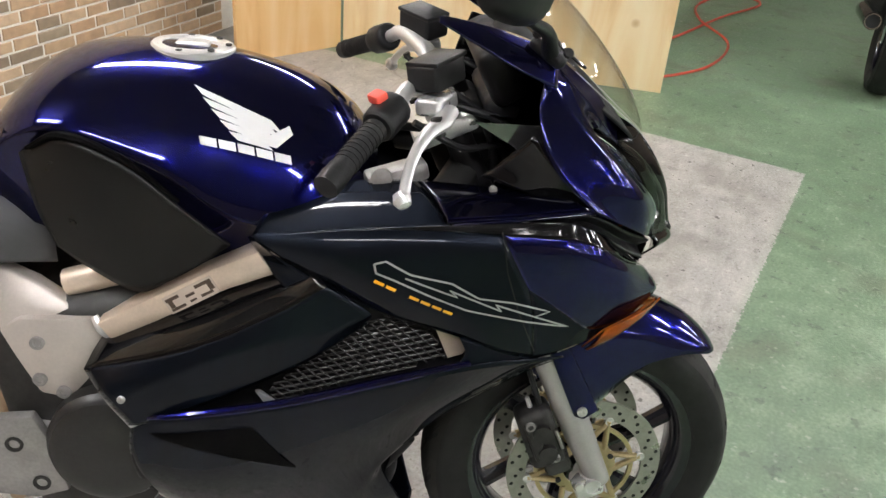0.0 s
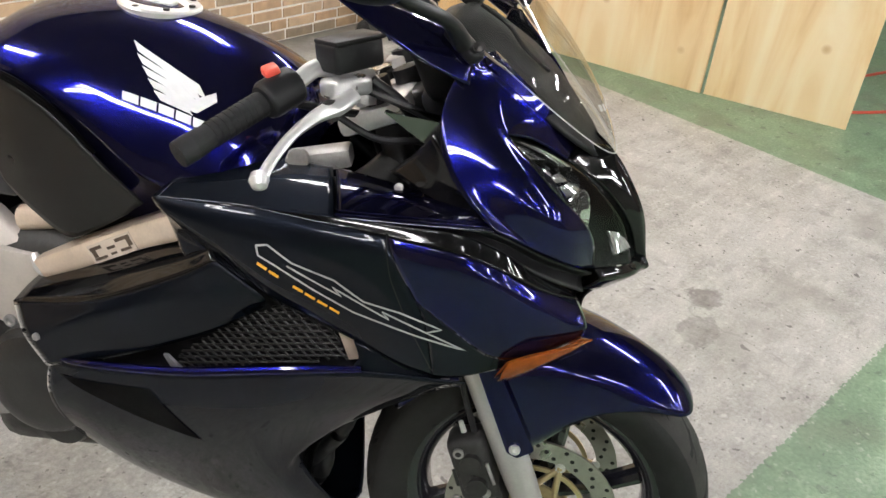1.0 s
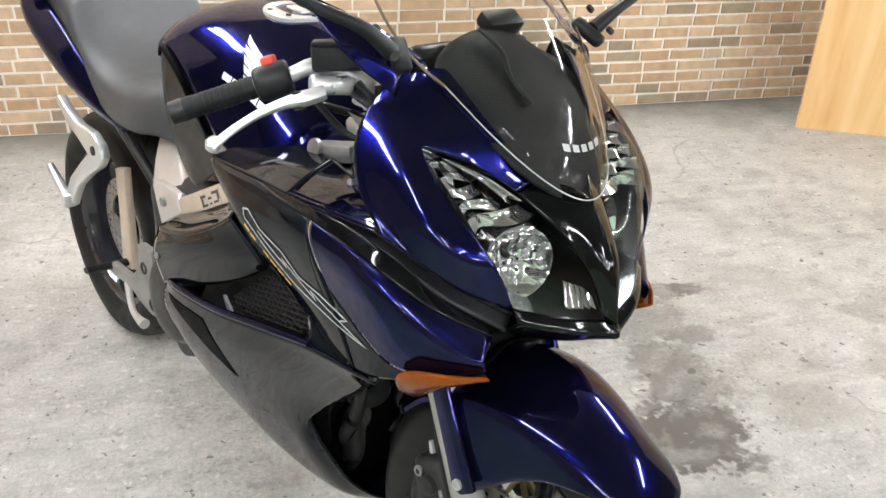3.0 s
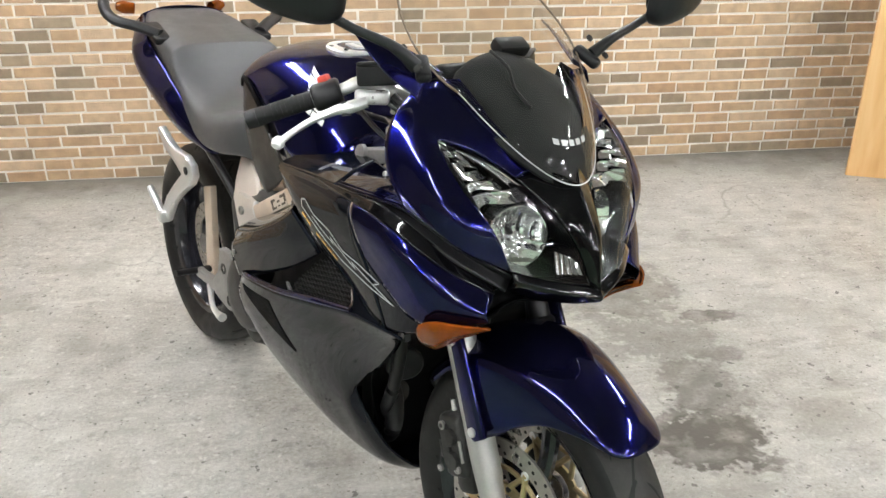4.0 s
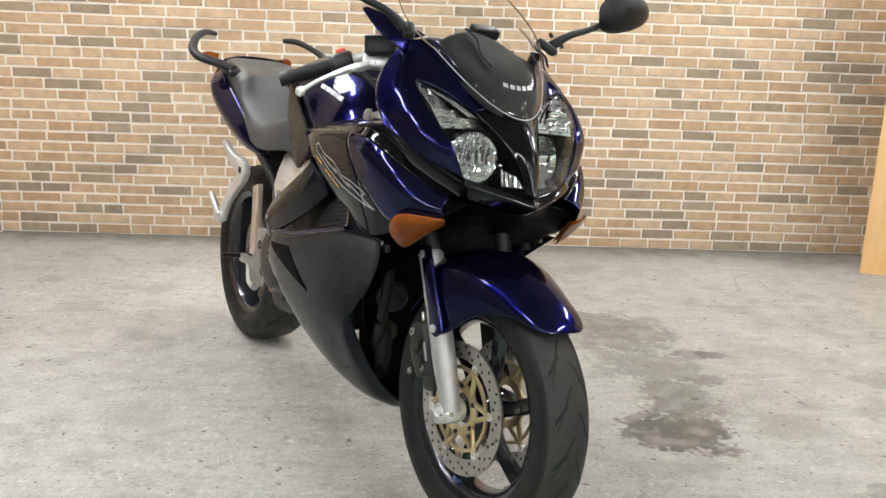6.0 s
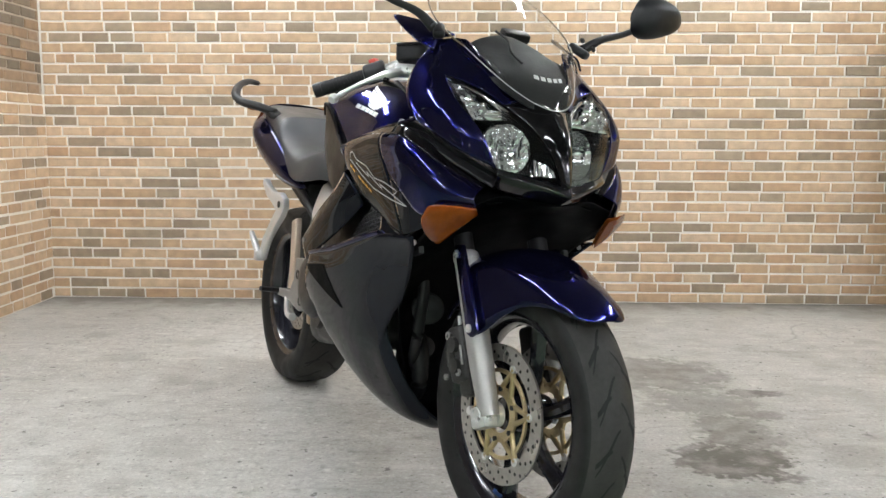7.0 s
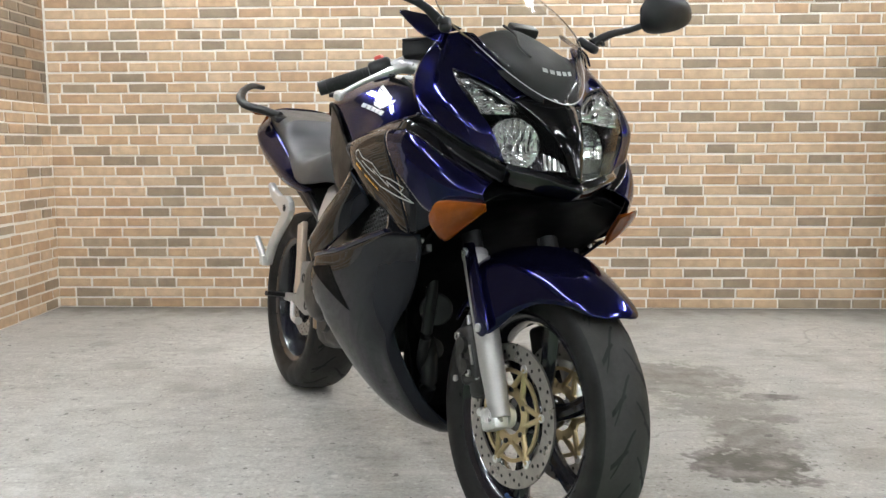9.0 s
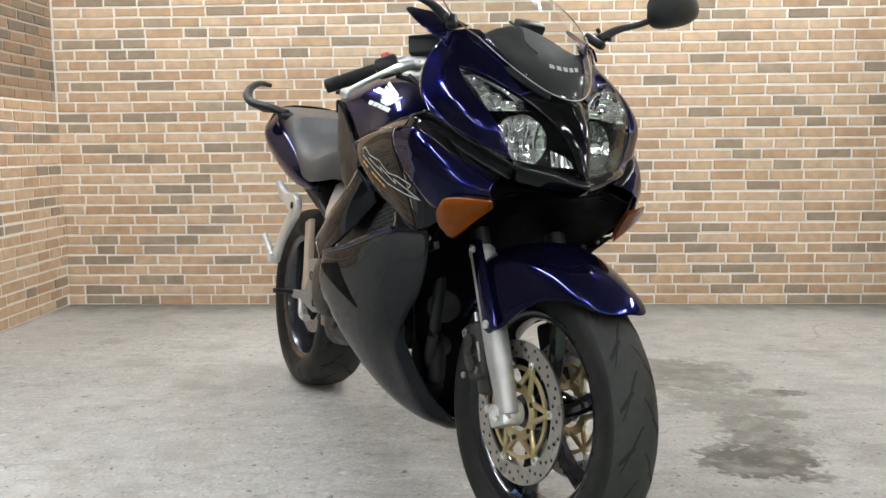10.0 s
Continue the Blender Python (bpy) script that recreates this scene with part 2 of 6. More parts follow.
M_RED = mat("red_switch", (0.75, 0.09, 0.06), 0.4, 0, 0, 20, 0.08)
M_VALVE = mat("blue_cap", (0.03, 0.08, 0.22), 0.4, 0, 0, 20, 0.1)
M_HOSE = mat("red_hose_rubber", (0.55, 0.07, 0.04), 0.4, 0, 0, 12, 0.2, 0.1, 200)
M_STICKER = mat("sticker", (0.6, 0.5, 0.42), 0.4, 0, 0, 30, 0.05)
M_STICKERINK = mat("sticker_print", (0.07, 0.045, 0.03), 0.5, 0, 0, 30, 0.2)
M_REFLECT = mat("lamp_reflector", (0.92, 0.92, 0.92), 0.05, 0.95, 0, 40, 0.03)
M_SMOKED = mat("smoked_chrome", (0.22, 0.22, 0.225), 0.16, 0.9, 0, 40, 0.05)
M_GLASS = glass_mat("clear_lens", (0.96, 0.97, 0.97), top=0.45)
M_SCREEN = glass_mat("clear_screen", (0.86, 0.86, 0.84))
M_SHROUD = mat("grey_dash_shroud", (0.0065, 0.007, 0.0075), 0.55, 0, 0, 20, 0.15, 0.2, 600, 0.08)
M_RADIATOR = mat("radiator_mesh", (0.020, 0.0195, 0.0185), 0.4, 0.6, 0, 80, 0.3, 0.1, 200, 0.1)
M_TUBE = bpy.data.materials.new("fluorescent_tube")
M_TUBE.use_nodes = True
M_TUBE.node_tree.nodes["Principled BSDF"].inputs["Emission Color"].default_value = (0.985, 1.0, 1.0, 1)
M_TUBE.node_tree.nodes["Principled BSDF"].inputs["Emission Strength"].default_value = TUBE_POWER
M_HOUSING = mat("white_enamel", (0.75, 0.75, 0.73), 0.4, 0, 0, 5, 0.05)
M_CEIL = mat("dark_ceiling_board", (0.16, 0.15, 0.14), 0.8, 0, 0, 2, 0.2, 0.2, 40)
M_FRONTWALL = mat("brown_shutter", (0.17, 0.152, 0.13), 0.6, 0, 0, 3, 0.15, 0.1, 30)
M_PLAINWALL = mat("brown_wall_board", (0.13, 0.10, 0.075), 0.7, 0, 0, 3, 0.35, 0.2, 30)


def brick_mat(name, source, tones):
    """Fired clay tiles of several tones, mottled and pitted."""
    m = bpy.data.materials.new(name)
    m.use_nodes = True
    nt = m.node_tree
    b = nt.nodes["Principled BSDF"]
    if source == "object":
        r = nt.nodes.new("ShaderNodeObjectInfo").outputs["Random"]
    else:
        r = nt.nodes.new("ShaderNodeNewGeometry").outputs["Random Per Island"]
    base = ramp_node(nt, r, tones, True)
    co = nt.nodes.new("ShaderNodeTexCoord")
    geo = nt.nodes.new("ShaderNodeNewGeometry")
    n1, n2 = nt.nodes.new("ShaderNodeTexNoise"), nt.nodes.new("ShaderNodeTexNoise")
    n1.inputs["Scale"].default_value, n2.inputs["Scale"].default_value = 22.0, 150.0
    n1.inputs["Detail"].default_value = 5.0
    nt.links.new(geo.outputs["Position"], n1.inputs["Vector"])
    nt.links.new(geo.outputs["Position"], n2.inputs["Vector"])
    v1 = ramp_node(nt, n1.outputs["Fac"], [(0.25, (0.8, 0.8, 0.8)), (0.75, (1.15, 1.13, 1.1))])
    mul = nt.nodes.new("ShaderNodeMix")
    mul.data_type, mul.blend_type = "RGBA", "MULTIPLY"
    mul.inputs["Factor"].default_value = 1.0
    nt.links.new(base.outputs["Color"], mul.inputs["A"])
    nt.links.new(v1.outputs["Color"], mul.inputs["B"])
    nt.links.new(mul.outputs["Result"], b.inputs["Base Color"])
    b.inputs["Roughness"].default_value = 0.62
    bp = nt.nodes.new("ShaderNodeBump")
    bp.inputs["Strength"].default_value, bp.inputs["Distance"].default_value = 0.5, 0.003
    nt.links.new(n2.outputs["Fac"], bp.inputs["Height"])
    nt.links.new(bp.outputs["Normal"], b.inputs["Normal"])
    return m


TAN = [(0.0, (0.50, 0.350, 0.215)), (0.20, (0.54, 0.390, 0.250)), (0.38, (0.47, 0.320, 0.195)), (0.55, (0.57, 0.42, 0.28)), (0.75, (0.29, 0.225, 0.155)), (0.87, (0.35, 0.275, 0.19)), (0.93, (0.45, 0.30, 0.18))]
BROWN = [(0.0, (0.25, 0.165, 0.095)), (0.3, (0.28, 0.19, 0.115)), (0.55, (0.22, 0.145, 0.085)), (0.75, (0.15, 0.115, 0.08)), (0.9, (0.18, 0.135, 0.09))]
M_BRICK = brick_mat("brick_tile", "object", TAN)
M_BRICKS = brick_mat("brick_tile_rows", "island", TAN)
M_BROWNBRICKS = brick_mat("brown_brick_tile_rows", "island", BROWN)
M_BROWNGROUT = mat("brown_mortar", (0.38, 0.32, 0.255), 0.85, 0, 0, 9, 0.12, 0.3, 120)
M_GROUT = mat("pale_mortar", (0.80, 0.765, 0.70), 0.85, 0, 0, 9, 0.1, 0.3, 120)


def floor_mat():
    """Worn concrete with stains, pits and painted-in light and shade, painted green outside one bay."""
    m = bpy.data.materials.new("concrete_floor")
    m.use_nodes = True
    nt = m.node_tree
    N, L = nt.nodes.new, nt.links.new
    b = nt.nodes["Principled BSDF"]
    co = N("ShaderNodeTexCoord")

    def op(kind, a, c=None, d=None):
        x = N("ShaderNodeMath")
        x.operation = kind
        for k, q in enumerate((a, c, d)):
            if q is None:
                continue
            if isinstance(q, (int, float)):
                x.inputs[k].default_value = q
            else:
                L(q, x.inputs[k])
        return x.outputs[0]

    def mixc(fac, a, c):
        x = N("ShaderNodeMix")
        x.data_type = "RGBA"
        L(fac, x.inputs["Factor"])
        for k, q in (("A", a), ("B", c)):
            if isinstance(q, tuple):
                x.inputs[k].default_value = (*q, 1)
            else:
                L(q, x.inputs[k])
        return x.outputs["Result"]

    big, mid, fine = noise_node(nt, co, 1.3, 6.0), noise_node(nt, co, 9.0, 8.0), noise_node(nt, co, 90.0, 4.0)
    tone = op("ADD", op("MULTIPLY", big.outputs["Fac"], 0.30), op("ADD", op("MULTIPLY", mid.outputs["Fac"], 0.40), op("MULTIPLY", fine.outputs["Fac"], 0.30)))
    grey = ramp_node(nt, tone, [(0.33, (0.17, 0.162, 0.146)), (0.42, (0.325, 0.312, 0.286)), (0.50, (0.415, 0.402, 0.374)), (0.62, (0.53, 0.515, 0.48))]).outputs["Color"]
    grit = ramp_node(nt, noise_node(nt, co, 260.0, 3.0).outputs["Fac"], [(0.34, (0, 0, 0)), (0.66, (1, 1, 1))]).outputs["Color"]
    grey = mixc(op("MULTIPLY", op("SUBTRACT", 1.0, grit), 0.32), grey, (0.17, 0.16, 0.145))
    # rubbed marks drawn out along x, and pale scraped patches
    stretch = N("ShaderNodeMapping")
    stretch.inputs["Scale"].default_value = (2.2, 9.0, 1.0)
    stretch.inputs["Rotation"].default_value = (0, 0, 0.35)
    L(co.outputs["Object"], stretch.inputs["Vector"])
    drag = N("ShaderNodeTexNoise")
    drag.inputs["Scale"].default_value, drag.inputs["Detail"].default_value = 2.6, 9.0
    L(stretch.outputs["Vector"], drag.inputs["Vector"])
    rub = ramp_node(nt, drag.outputs["Fac"], [(0.56, (0, 0, 0)), (0.70, (1, 1, 1))]).outputs["Color"]
    grey = mixc(op("MULTIPLY", rub, 0.34), grey, (0.20, 0.188, 0.165))
    scrape = ramp_node(nt, drag.outputs["Fac"], [(0.30, (1, 1, 1)), (0.42, (0, 0, 0))]).outputs["Color"]
    grey = mixc(op("MULTIPLY", scrape, 0.28), grey, (0.60, 0.585, 0.55))
    # dark specks and scuffs
    sp = noise_node(nt, co, 17.0, 6.0)
    speck = ramp_node(nt, sp.outputs["Fac"], [(0.61, (0, 0, 0)), (0.68, (1, 1, 1))]).outputs["Color"]
    grey = mixc(op("MULTIPLY", speck, 0.35), grey, (0.16, 0.15, 0.135))
    pit = noise_node(nt, co, 62.0, 2.0)
    pits = ramp_node(nt, pit.outputs["Fac"], [(0.67, (0, 0, 0)), (0.71, (1, 1, 1))]).outputs["Color"]
    grey = mixc(op("MULTIPLY", pits, 0.7), grey, (0.075, 0.07, 0.06))
    pale = ramp_node(nt, noise_node(nt, co, 40.0, 5.0).outputs["Fac"], [(0.60, (0, 0, 0)), (0.68, (1, 1, 1))]).outputs["Color"]
    grey = mixc(op("MULTIPLY", pale, 0.35), grey, (0.66, 0.65, 0.61))
    chip = noise_node(nt, co, 24.0, 3.0)
    chips = ramp_node(nt, chip.outputs["Fac"], [(0.685, (0, 0, 0)), (0.70, (1, 1, 1))]).outputs["Color"]
    grey = mixc(op("MULTIPLY", chips, 0.75), grey, (0.07, 0.065, 0.058))
    blot = ramp_node(nt, noise_node(nt, co, 3.6, 7.0).outputs["Fac"], [(0.54, (0, 0, 0)), (0.66, (1, 1, 1))]).outputs["Color"]
    grey = mixc(op("MULTIPLY", blot, 0.45), grey, (0.21, 0.197, 0.172))
    # hairline cracks
    vor = N("ShaderNodeTexVoronoi")
    vor.feature = "DISTANCE_TO_EDGE"
    vor.inputs["Scale"].default_value = 1.1
    warp = N("ShaderNodeVectorMath")
    warp.operation = "MULTIPLY_ADD"
    wn = noise_node(nt, co, 2.5, 5.0)
    L(wn.outputs["Color"], warp.inputs[0])
    warp.inputs[1].default_value = (0.7, 0.7, 0)
    L(co.outputs["Object"], warp.inputs[2])
    L(warp.outputs["Vector"], vor.inputs["Vector"])
    crack = ramp_node(nt, vor.outputs["Distance"], [(0.0, (1, 1, 1)), (0.008, (0, 0, 0))]).outputs["Color"]
    grey = mixc(op("MULTIPLY", crack, op("MULTIPLY", ramp_node(nt, big.outputs["Fac"], [(0.5, (0, 0, 0)), (0.6, (1, 1, 1))]).outputs["Color"], 0.5)), grey, (0.16, 0.15, 0.135))
    # oily stains and the motorcycle's painted shadow: centre, half length along x and y, strength
    sep = N("ShaderNodeSeparateXYZ")
    L(co.outputs["Object"], sep.inputs["Vector"])
    X, Y = sep.outputs["X"], sep.outputs["Y"]
    wob = op("ADD", op("MULTIPLY", op("SUBTRACT", mid.outputs["Fac"], 0.5), 2.6), op("MULTIPLY", op("SUBTRACT", noise_node(nt, co, 34.0, 6.0).outputs["Fac"], 0.5), 2.2))
    total = None
    for cx, cy, rx, ry, s in STAINS_AND_SHADE:
        d = op("ADD", op("POWER", op("DIVIDE", op("SUBTRACT", X, cx), rx), 2.0), op("POWER", op("DIVIDE", op("SUBTRACT", Y, cy), ry), 2.0))
        k = N("ShaderNodeMapRange")
        k.interpolation_type = "SMOOTHSTEP"
        k.inputs["From Min"].default_value, k.inputs["From Max"].default_value = 1.05, 0.5
        k.inputs["To Max"].default_value = s
        L(op("ADD", d, wob), k.inputs["Value"])
        total = k.outputs["Result"] if total is None else op("MAXIMUM", total, k.outputs["Result"])
    total = op("MULTIPLY", total, ramp_node(nt, op("ADD", op("MULTIPLY", mid.outputs["Fac"], 0.5), op("MULTIPLY", sp.outputs["Fac"], 0.5)), [(0.38, (0.50, 0.50, 0.50)), (0.54, (1.25, 1.25, 1.25))]).outputs["Color"])
    grey = mixc(total, grey, (0.098, 0.088, 0.074))
    # brighter light along the side wall, put into the floor colour as a soft pool
    light_pool = N("ShaderNodeMapRange")
    light_pool.interpolation_type = "SMOOTHSTEP"
    light_pool.inputs["From Min"].default_value, light_pool.inputs["From Max"].default_value = 1.3, 0.35
    light_pool.inputs["To Max"].default_value = 0.27
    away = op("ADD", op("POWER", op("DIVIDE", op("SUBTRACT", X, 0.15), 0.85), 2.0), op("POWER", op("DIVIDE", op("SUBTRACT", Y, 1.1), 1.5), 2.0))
    L(op("ADD", away, wob), light_pool.inputs["Value"])
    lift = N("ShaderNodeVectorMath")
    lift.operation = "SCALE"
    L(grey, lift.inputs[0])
    L(op("ADD", 1.0, light_pool.outputs["Result"]), lift.inputs["Scale"])
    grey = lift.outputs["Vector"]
    # floor colour darkens towards the back wall, with an uneven edge
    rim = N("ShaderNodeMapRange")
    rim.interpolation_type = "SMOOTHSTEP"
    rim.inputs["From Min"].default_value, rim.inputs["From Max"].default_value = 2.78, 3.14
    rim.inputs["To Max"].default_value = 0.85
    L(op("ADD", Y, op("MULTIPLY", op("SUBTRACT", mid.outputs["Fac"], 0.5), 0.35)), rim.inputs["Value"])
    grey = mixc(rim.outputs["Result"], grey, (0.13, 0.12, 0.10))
    # green paint beyond the bay, worn and marked
    edge = op("MULTIPLY", op("SUBTRACT", fine.outputs["Fac"], 0.5), 0.03)
    over_x = op("GREATER_THAN", op("ADD", X, edge), op("ADD", 3.77, op("MULTIPLY", Y, 0.065)))
    over_y = op("LESS_THAN", op("ADD", Y, edge), op("SUBTRACT", 0.30, op("MULTIPLY", X, 0.066)))
    paint = op("MAXIMUM", over_x, over_y)
    green = ramp_node(nt, tone, [(0.34, (0.085, 0.130, 0.080)), (0.5, (0.155, 0.235, 0.145)), (0.62, (0.25, 0.335, 0.225))]).outputs["Color"]
    green = mixc(op("MULTIPLY", blot, 0.45), green, (0.11, 0.115, 0.08))
    green = mixc(op("MULTIPLY", speck, 0.5), green, (0.05, 0.06, 0.05))
    green = mixc(op("MULTIPLY", chips, 0.5), green, (0.40, 0.43, 0.34))
    green = mixc(op("MULTIPLY", pits, 0.6), green, (0.04, 0.045, 0.04))
    green = mixc(op("MULTIPLY", pale, 0.3), green, (0.42, 0.46, 0.38))
    L(mixc(paint, grey, green), b.inputs["Base Color"])
    mr = N("ShaderNodeMapRange")
    mr.inputs["From Min"].default_value, mr.inputs["From Max"].default_value = 0.3, 0.7
    mr.inputs["To Min"].default_value, mr.inputs["To Max"].default_value = 0.42, 0.68
    L(mid.outputs["Fac"], mr.inputs["Value"])
    L(op("SUBTRACT", mr.outputs["Result"], op("MULTIPLY", paint, 0.12)), b.inputs["Roughness"])
    bp = N("ShaderNodeBump")
    bp.inputs["Strength"].default_value, bp.inputs["Distance"].default_value = 0.35, 0.004
    L(op("ADD", fine.outputs["Fac"], op("MULTIPLY", speck, -0.6)), bp.inputs["Height"])
    L(bp.outputs["Normal"], b.inputs["Normal"])
    return m


# entries near x 2, y 1.4 to 1.75 paint the motorcycle's soft shadow
STAINS_AND_SHADE = [(1.98, 0.87, 0.19, 0.16, 0.90), (2.05, 1.10, 0.12, 0.21, 0.55), (2.02, 1.38, 0.20, 0.17, 0.4), (2.24, 1.51, 0.11, 0.045, 0.7), (2.18, 1.27, 0.09, 0.05, 0.5), (1.97, 1.74, 0.25, 0.28, 0.5), (3.42, 1.75, 0.16, 0.07, 0.75), (2.61, 0.60, 0.07, 0.06, 0.6), (2.45, 0.53, 0.09, 0.06, 0.45), (2.9, 1.3, 0.2, 0.12, 0.25)]
M_FLOOR = floor_mat()


def plywood_mat(name, tone):
    m = bpy.data.materials.new(name)
    m.use_nodes = True
    nt = m.node_tree
    b = nt.nodes["Principled BSDF"]
    co = nt.nodes.new("ShaderNodeTexCoord")
    mp = nt.nodes.new("ShaderNodeMapping")
    mp.inputs["Scale"].default_value = (3.2, 3.2, 0.42)
    nt.links.new(co.outputs["Object"], mp.inputs["Vector"])
    n1, n2 = nt.nodes.new("ShaderNodeTexNoise"), nt.nodes.new("ShaderNodeTexNoise")
    n1.inputs["Scale"].default_value, n1.inputs["Detail"].default_value, n1.inputs["Distortion"].default_value = 2.2, 8.0, 1.2
    nt.links.new(mp.outputs["Vector"], n1.inputs["Vector"])
    n2.inputs["Scale"].default_value = 1.4
    nt.links.new(co.outputs["Object"], n2.inputs["Vector"])
    grain = ramp_node(nt, n1.outputs["Fac"], [(p, tuple(a * b for a, b in zip(c, tone))) for p, c in ((0.3, (0.70, 0.46, 0.22)), (0.45, (0.82, 0.60, 0.33)), (0.55, (0.86, 0.67, 0.40)), (0.7, (0.90, 0.75, 0.50)))])
    knots = nt.nodes.new("ShaderNodeTexVoronoi")
    knots.inputs["Scale"].default_value = 4.5
    nt.links.new(co.outputs["Object"], knots.inputs["Vector"])
    kn = ramp_node(nt, knots.outputs["Distance"], [(0.05, (0.30, 0.17, 0.08)), (0.085, (0.72, 0.58, 0.42)), (0.15, (1, 1, 1))])
    mul = nt.nodes.new("ShaderNodeMix")
    mul.data_type, mul.blend_type = "RGBA", "MULTIPLY"
    mul.inputs["Factor"].default_value = 1.0
    nt.links.new(grain.outputs["Color"], mul.inputs["A"])
    nt.links.new(kn.outputs["Color"], mul.inputs["B"])
    nt.links.new(mul.outputs["Result"], b.inputs["Base Color"])
    b.inputs["Roughness"].default_value = 0.55
    return m


M_PLY = plywood_mat("plywood", (1, 1, 1))
M_OLDPLY = plywood_mat("aged_plywood", (0.86, 0.72, 0.56))
M_SHROUD.node_tree.nodes["Principled BSDF"].inputs["Specular IOR Level"].default_value = 0.2
M_AMBER.node_tree.nodes["Principled BSDF"].inputs["Specular IOR Level"].default_value = 0.25
M_GRIP.node_tree.nodes["Principled BSDF"].inputs["Specular IOR Level"].default_value = 0.25

# ---- the room ----
X0, X1, Y0, Y1 = -1.02, 9.2, -9.2, 3.155


def slab(name, lo, hi, material, label, kind="structure"):
    c = [(a + b) / 2 for a, b in zip(lo, hi)]
    s = [b - a for a, b in zip(lo, hi)]
    ob = obj(name, box(c, s, 0), material, smooth=False)
    return tagged(ob, label, name.split("_")[0], "", kind)


XL = -3.4
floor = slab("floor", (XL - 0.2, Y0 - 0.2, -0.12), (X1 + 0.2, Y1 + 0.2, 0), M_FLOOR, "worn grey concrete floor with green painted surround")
wall_back = slab("wall_back", (XL - 0.2, Y1, 0), (X1 + 0.2, Y1 + 0.15, CEILING), M_GROUT, "brick tile wall with pale mortar joints")
LEDGE = 1.0905
wall_side = slab("wall_side", (X0 - 0.25, 1.75, 0), (X0, Y1, LEDGE), M_GROUT, "brick tile side wall with pale mortar joints")
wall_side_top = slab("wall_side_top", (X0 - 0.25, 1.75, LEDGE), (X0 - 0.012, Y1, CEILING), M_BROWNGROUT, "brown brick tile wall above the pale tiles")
slab("wall_left", (XL - 0.15, Y0, 0), (XL, Y1, CEILING), M_PLAINWALL, "plain brown board wall")
slab("wall_far", (X1, Y0, 0), (X1 + 0.15, Y1, CEILING), M_PLAINWALL, "plain brown board wall")
slab("wall_front", (XL - 0.15, Y0 - 0.15, 0), (X1 + 0.15, Y0, CEILING), M_FRONTWALL, "plain grey-brown wall")
slab("ceiling", (XL - 0.15, Y0 - 0.15, CEILING), (X1 + 0.15, Y1 + 0.15, CEILING + 0.12), M_CEIL, "dark board ceiling")



def batten(x, y, turn):
    """Ceiling batten with two bare fluorescent tubes."""
    root = new("ceiling_light")
    tagged(root, "white ceiling batten with two lit fluorescent tubes", "lamp", "ceiling lights")
    part("housing", box((0, 0, -0.035), (1.25, 0.16, 0.06), 0.01), M_HOUSING, root)
    for s in (-1, 1):
        part("tube", tube([(-0.585, s * 0.055, -0.095), (0.585, s * 0.055, -0.095)], 0.0155, 10, 2), M_TUBE, root, "lit fluorescent tube")
        for e in (-1, 1):
            part("holder", box((e * 0.6, s * 0.055, -0.085), (0.025, 0.035, 0.06), 0.004), M_HOUSING, root)
    root.matrix_world = pose(x, y, CEILING, 0, 0, turn)
    return root


for bx, by, bt in BATTENS:
    batten(bx, by, bt)


def plywood(name_label, a, b, height, material):
    """A sheet of plywood standing on edge from a to b."""
    a, b = Vector((*a, 0)), Vector((*b, 0))
    d = b - a
    w, t = d.length, 0.024
    ob = obj("plywood_sheet", box((w / 2, 0, height / 2), (w, t, height), 0.0015, seg=1), material, smooth=False)
    ob.matrix_world = Matrix.Translation(a) @ pose(0, 0, 0, 0, 0, math.degrees(math.atan2(d.y, d.x)))
    return tagged(ob, name_label, "plywood", "plywood partition")


plywood("aged orange plywood sheet standing near the brick wall", (3.47, 2.76), (4.04, 2.505), 1.82, M_OLDPLY)
plywood("pale knotty plywood sheet standing on the floor", (4.06, 2.49), (4.235, 1.475), 1.82, M_PLY)
plywood("pale plywood sheet standing at the end of the partition", (4.245, 1.46), (4.405, 0.82), 1.82, M_PLY)


def hose():
    pts = [(4.45, 1.3, 0.008), (5.35, 1.0, 0.008), (6.1, 0.8, 0.02), (6.75, 0.62, 0.008), (6.9, 0.85, 0.008), (6.4, 1.0, 0.01), (5.9, 0.9, 0.03), (5.55, 0.66, 0.008), (5.0, 0.68, 0.008), (4.6, 0.9, 0.008), (4.5, 1.1, 0.008)]
    ob = obj("air_hose", tube(pts, 0.008, 8, 140), M_HOSE)
    tagged(ob, "red rubber air hose lying in loops on the green floor", "hose")


hose()

# ---- the motorcycle, x forward, y to its left, z up, from the ground midway between the axles ----
bike = new("motorcycle")
tagged(bike, "dark blue faired motorcycle leaning on its stand on concrete", "motorcycle")
bike.matrix_world = pose(0.979, 0.987, 0, -4.5, 0, -61)
FX, FZ, RX, RZ = 0.73, 0.300, -0.73, 0.315
HEAD = Vector((0.83, 0, 0))
STEER = Matrix.Translation(HEAD) @ Matrix.Rotation(radians(3.5), 4, Vector((-0.43, 0, 0.90))) @ Matrix.Translation(-HEAD)


def steered(bm):
    return moved(bm, STEER)


def mirror_y(rows):
    """Rows that run from the right flank to the centre line, carried over to the left."""
    return [list(r) + [(x, -y, z) for x, y, z in reversed(r[:-1])] for r in rows]


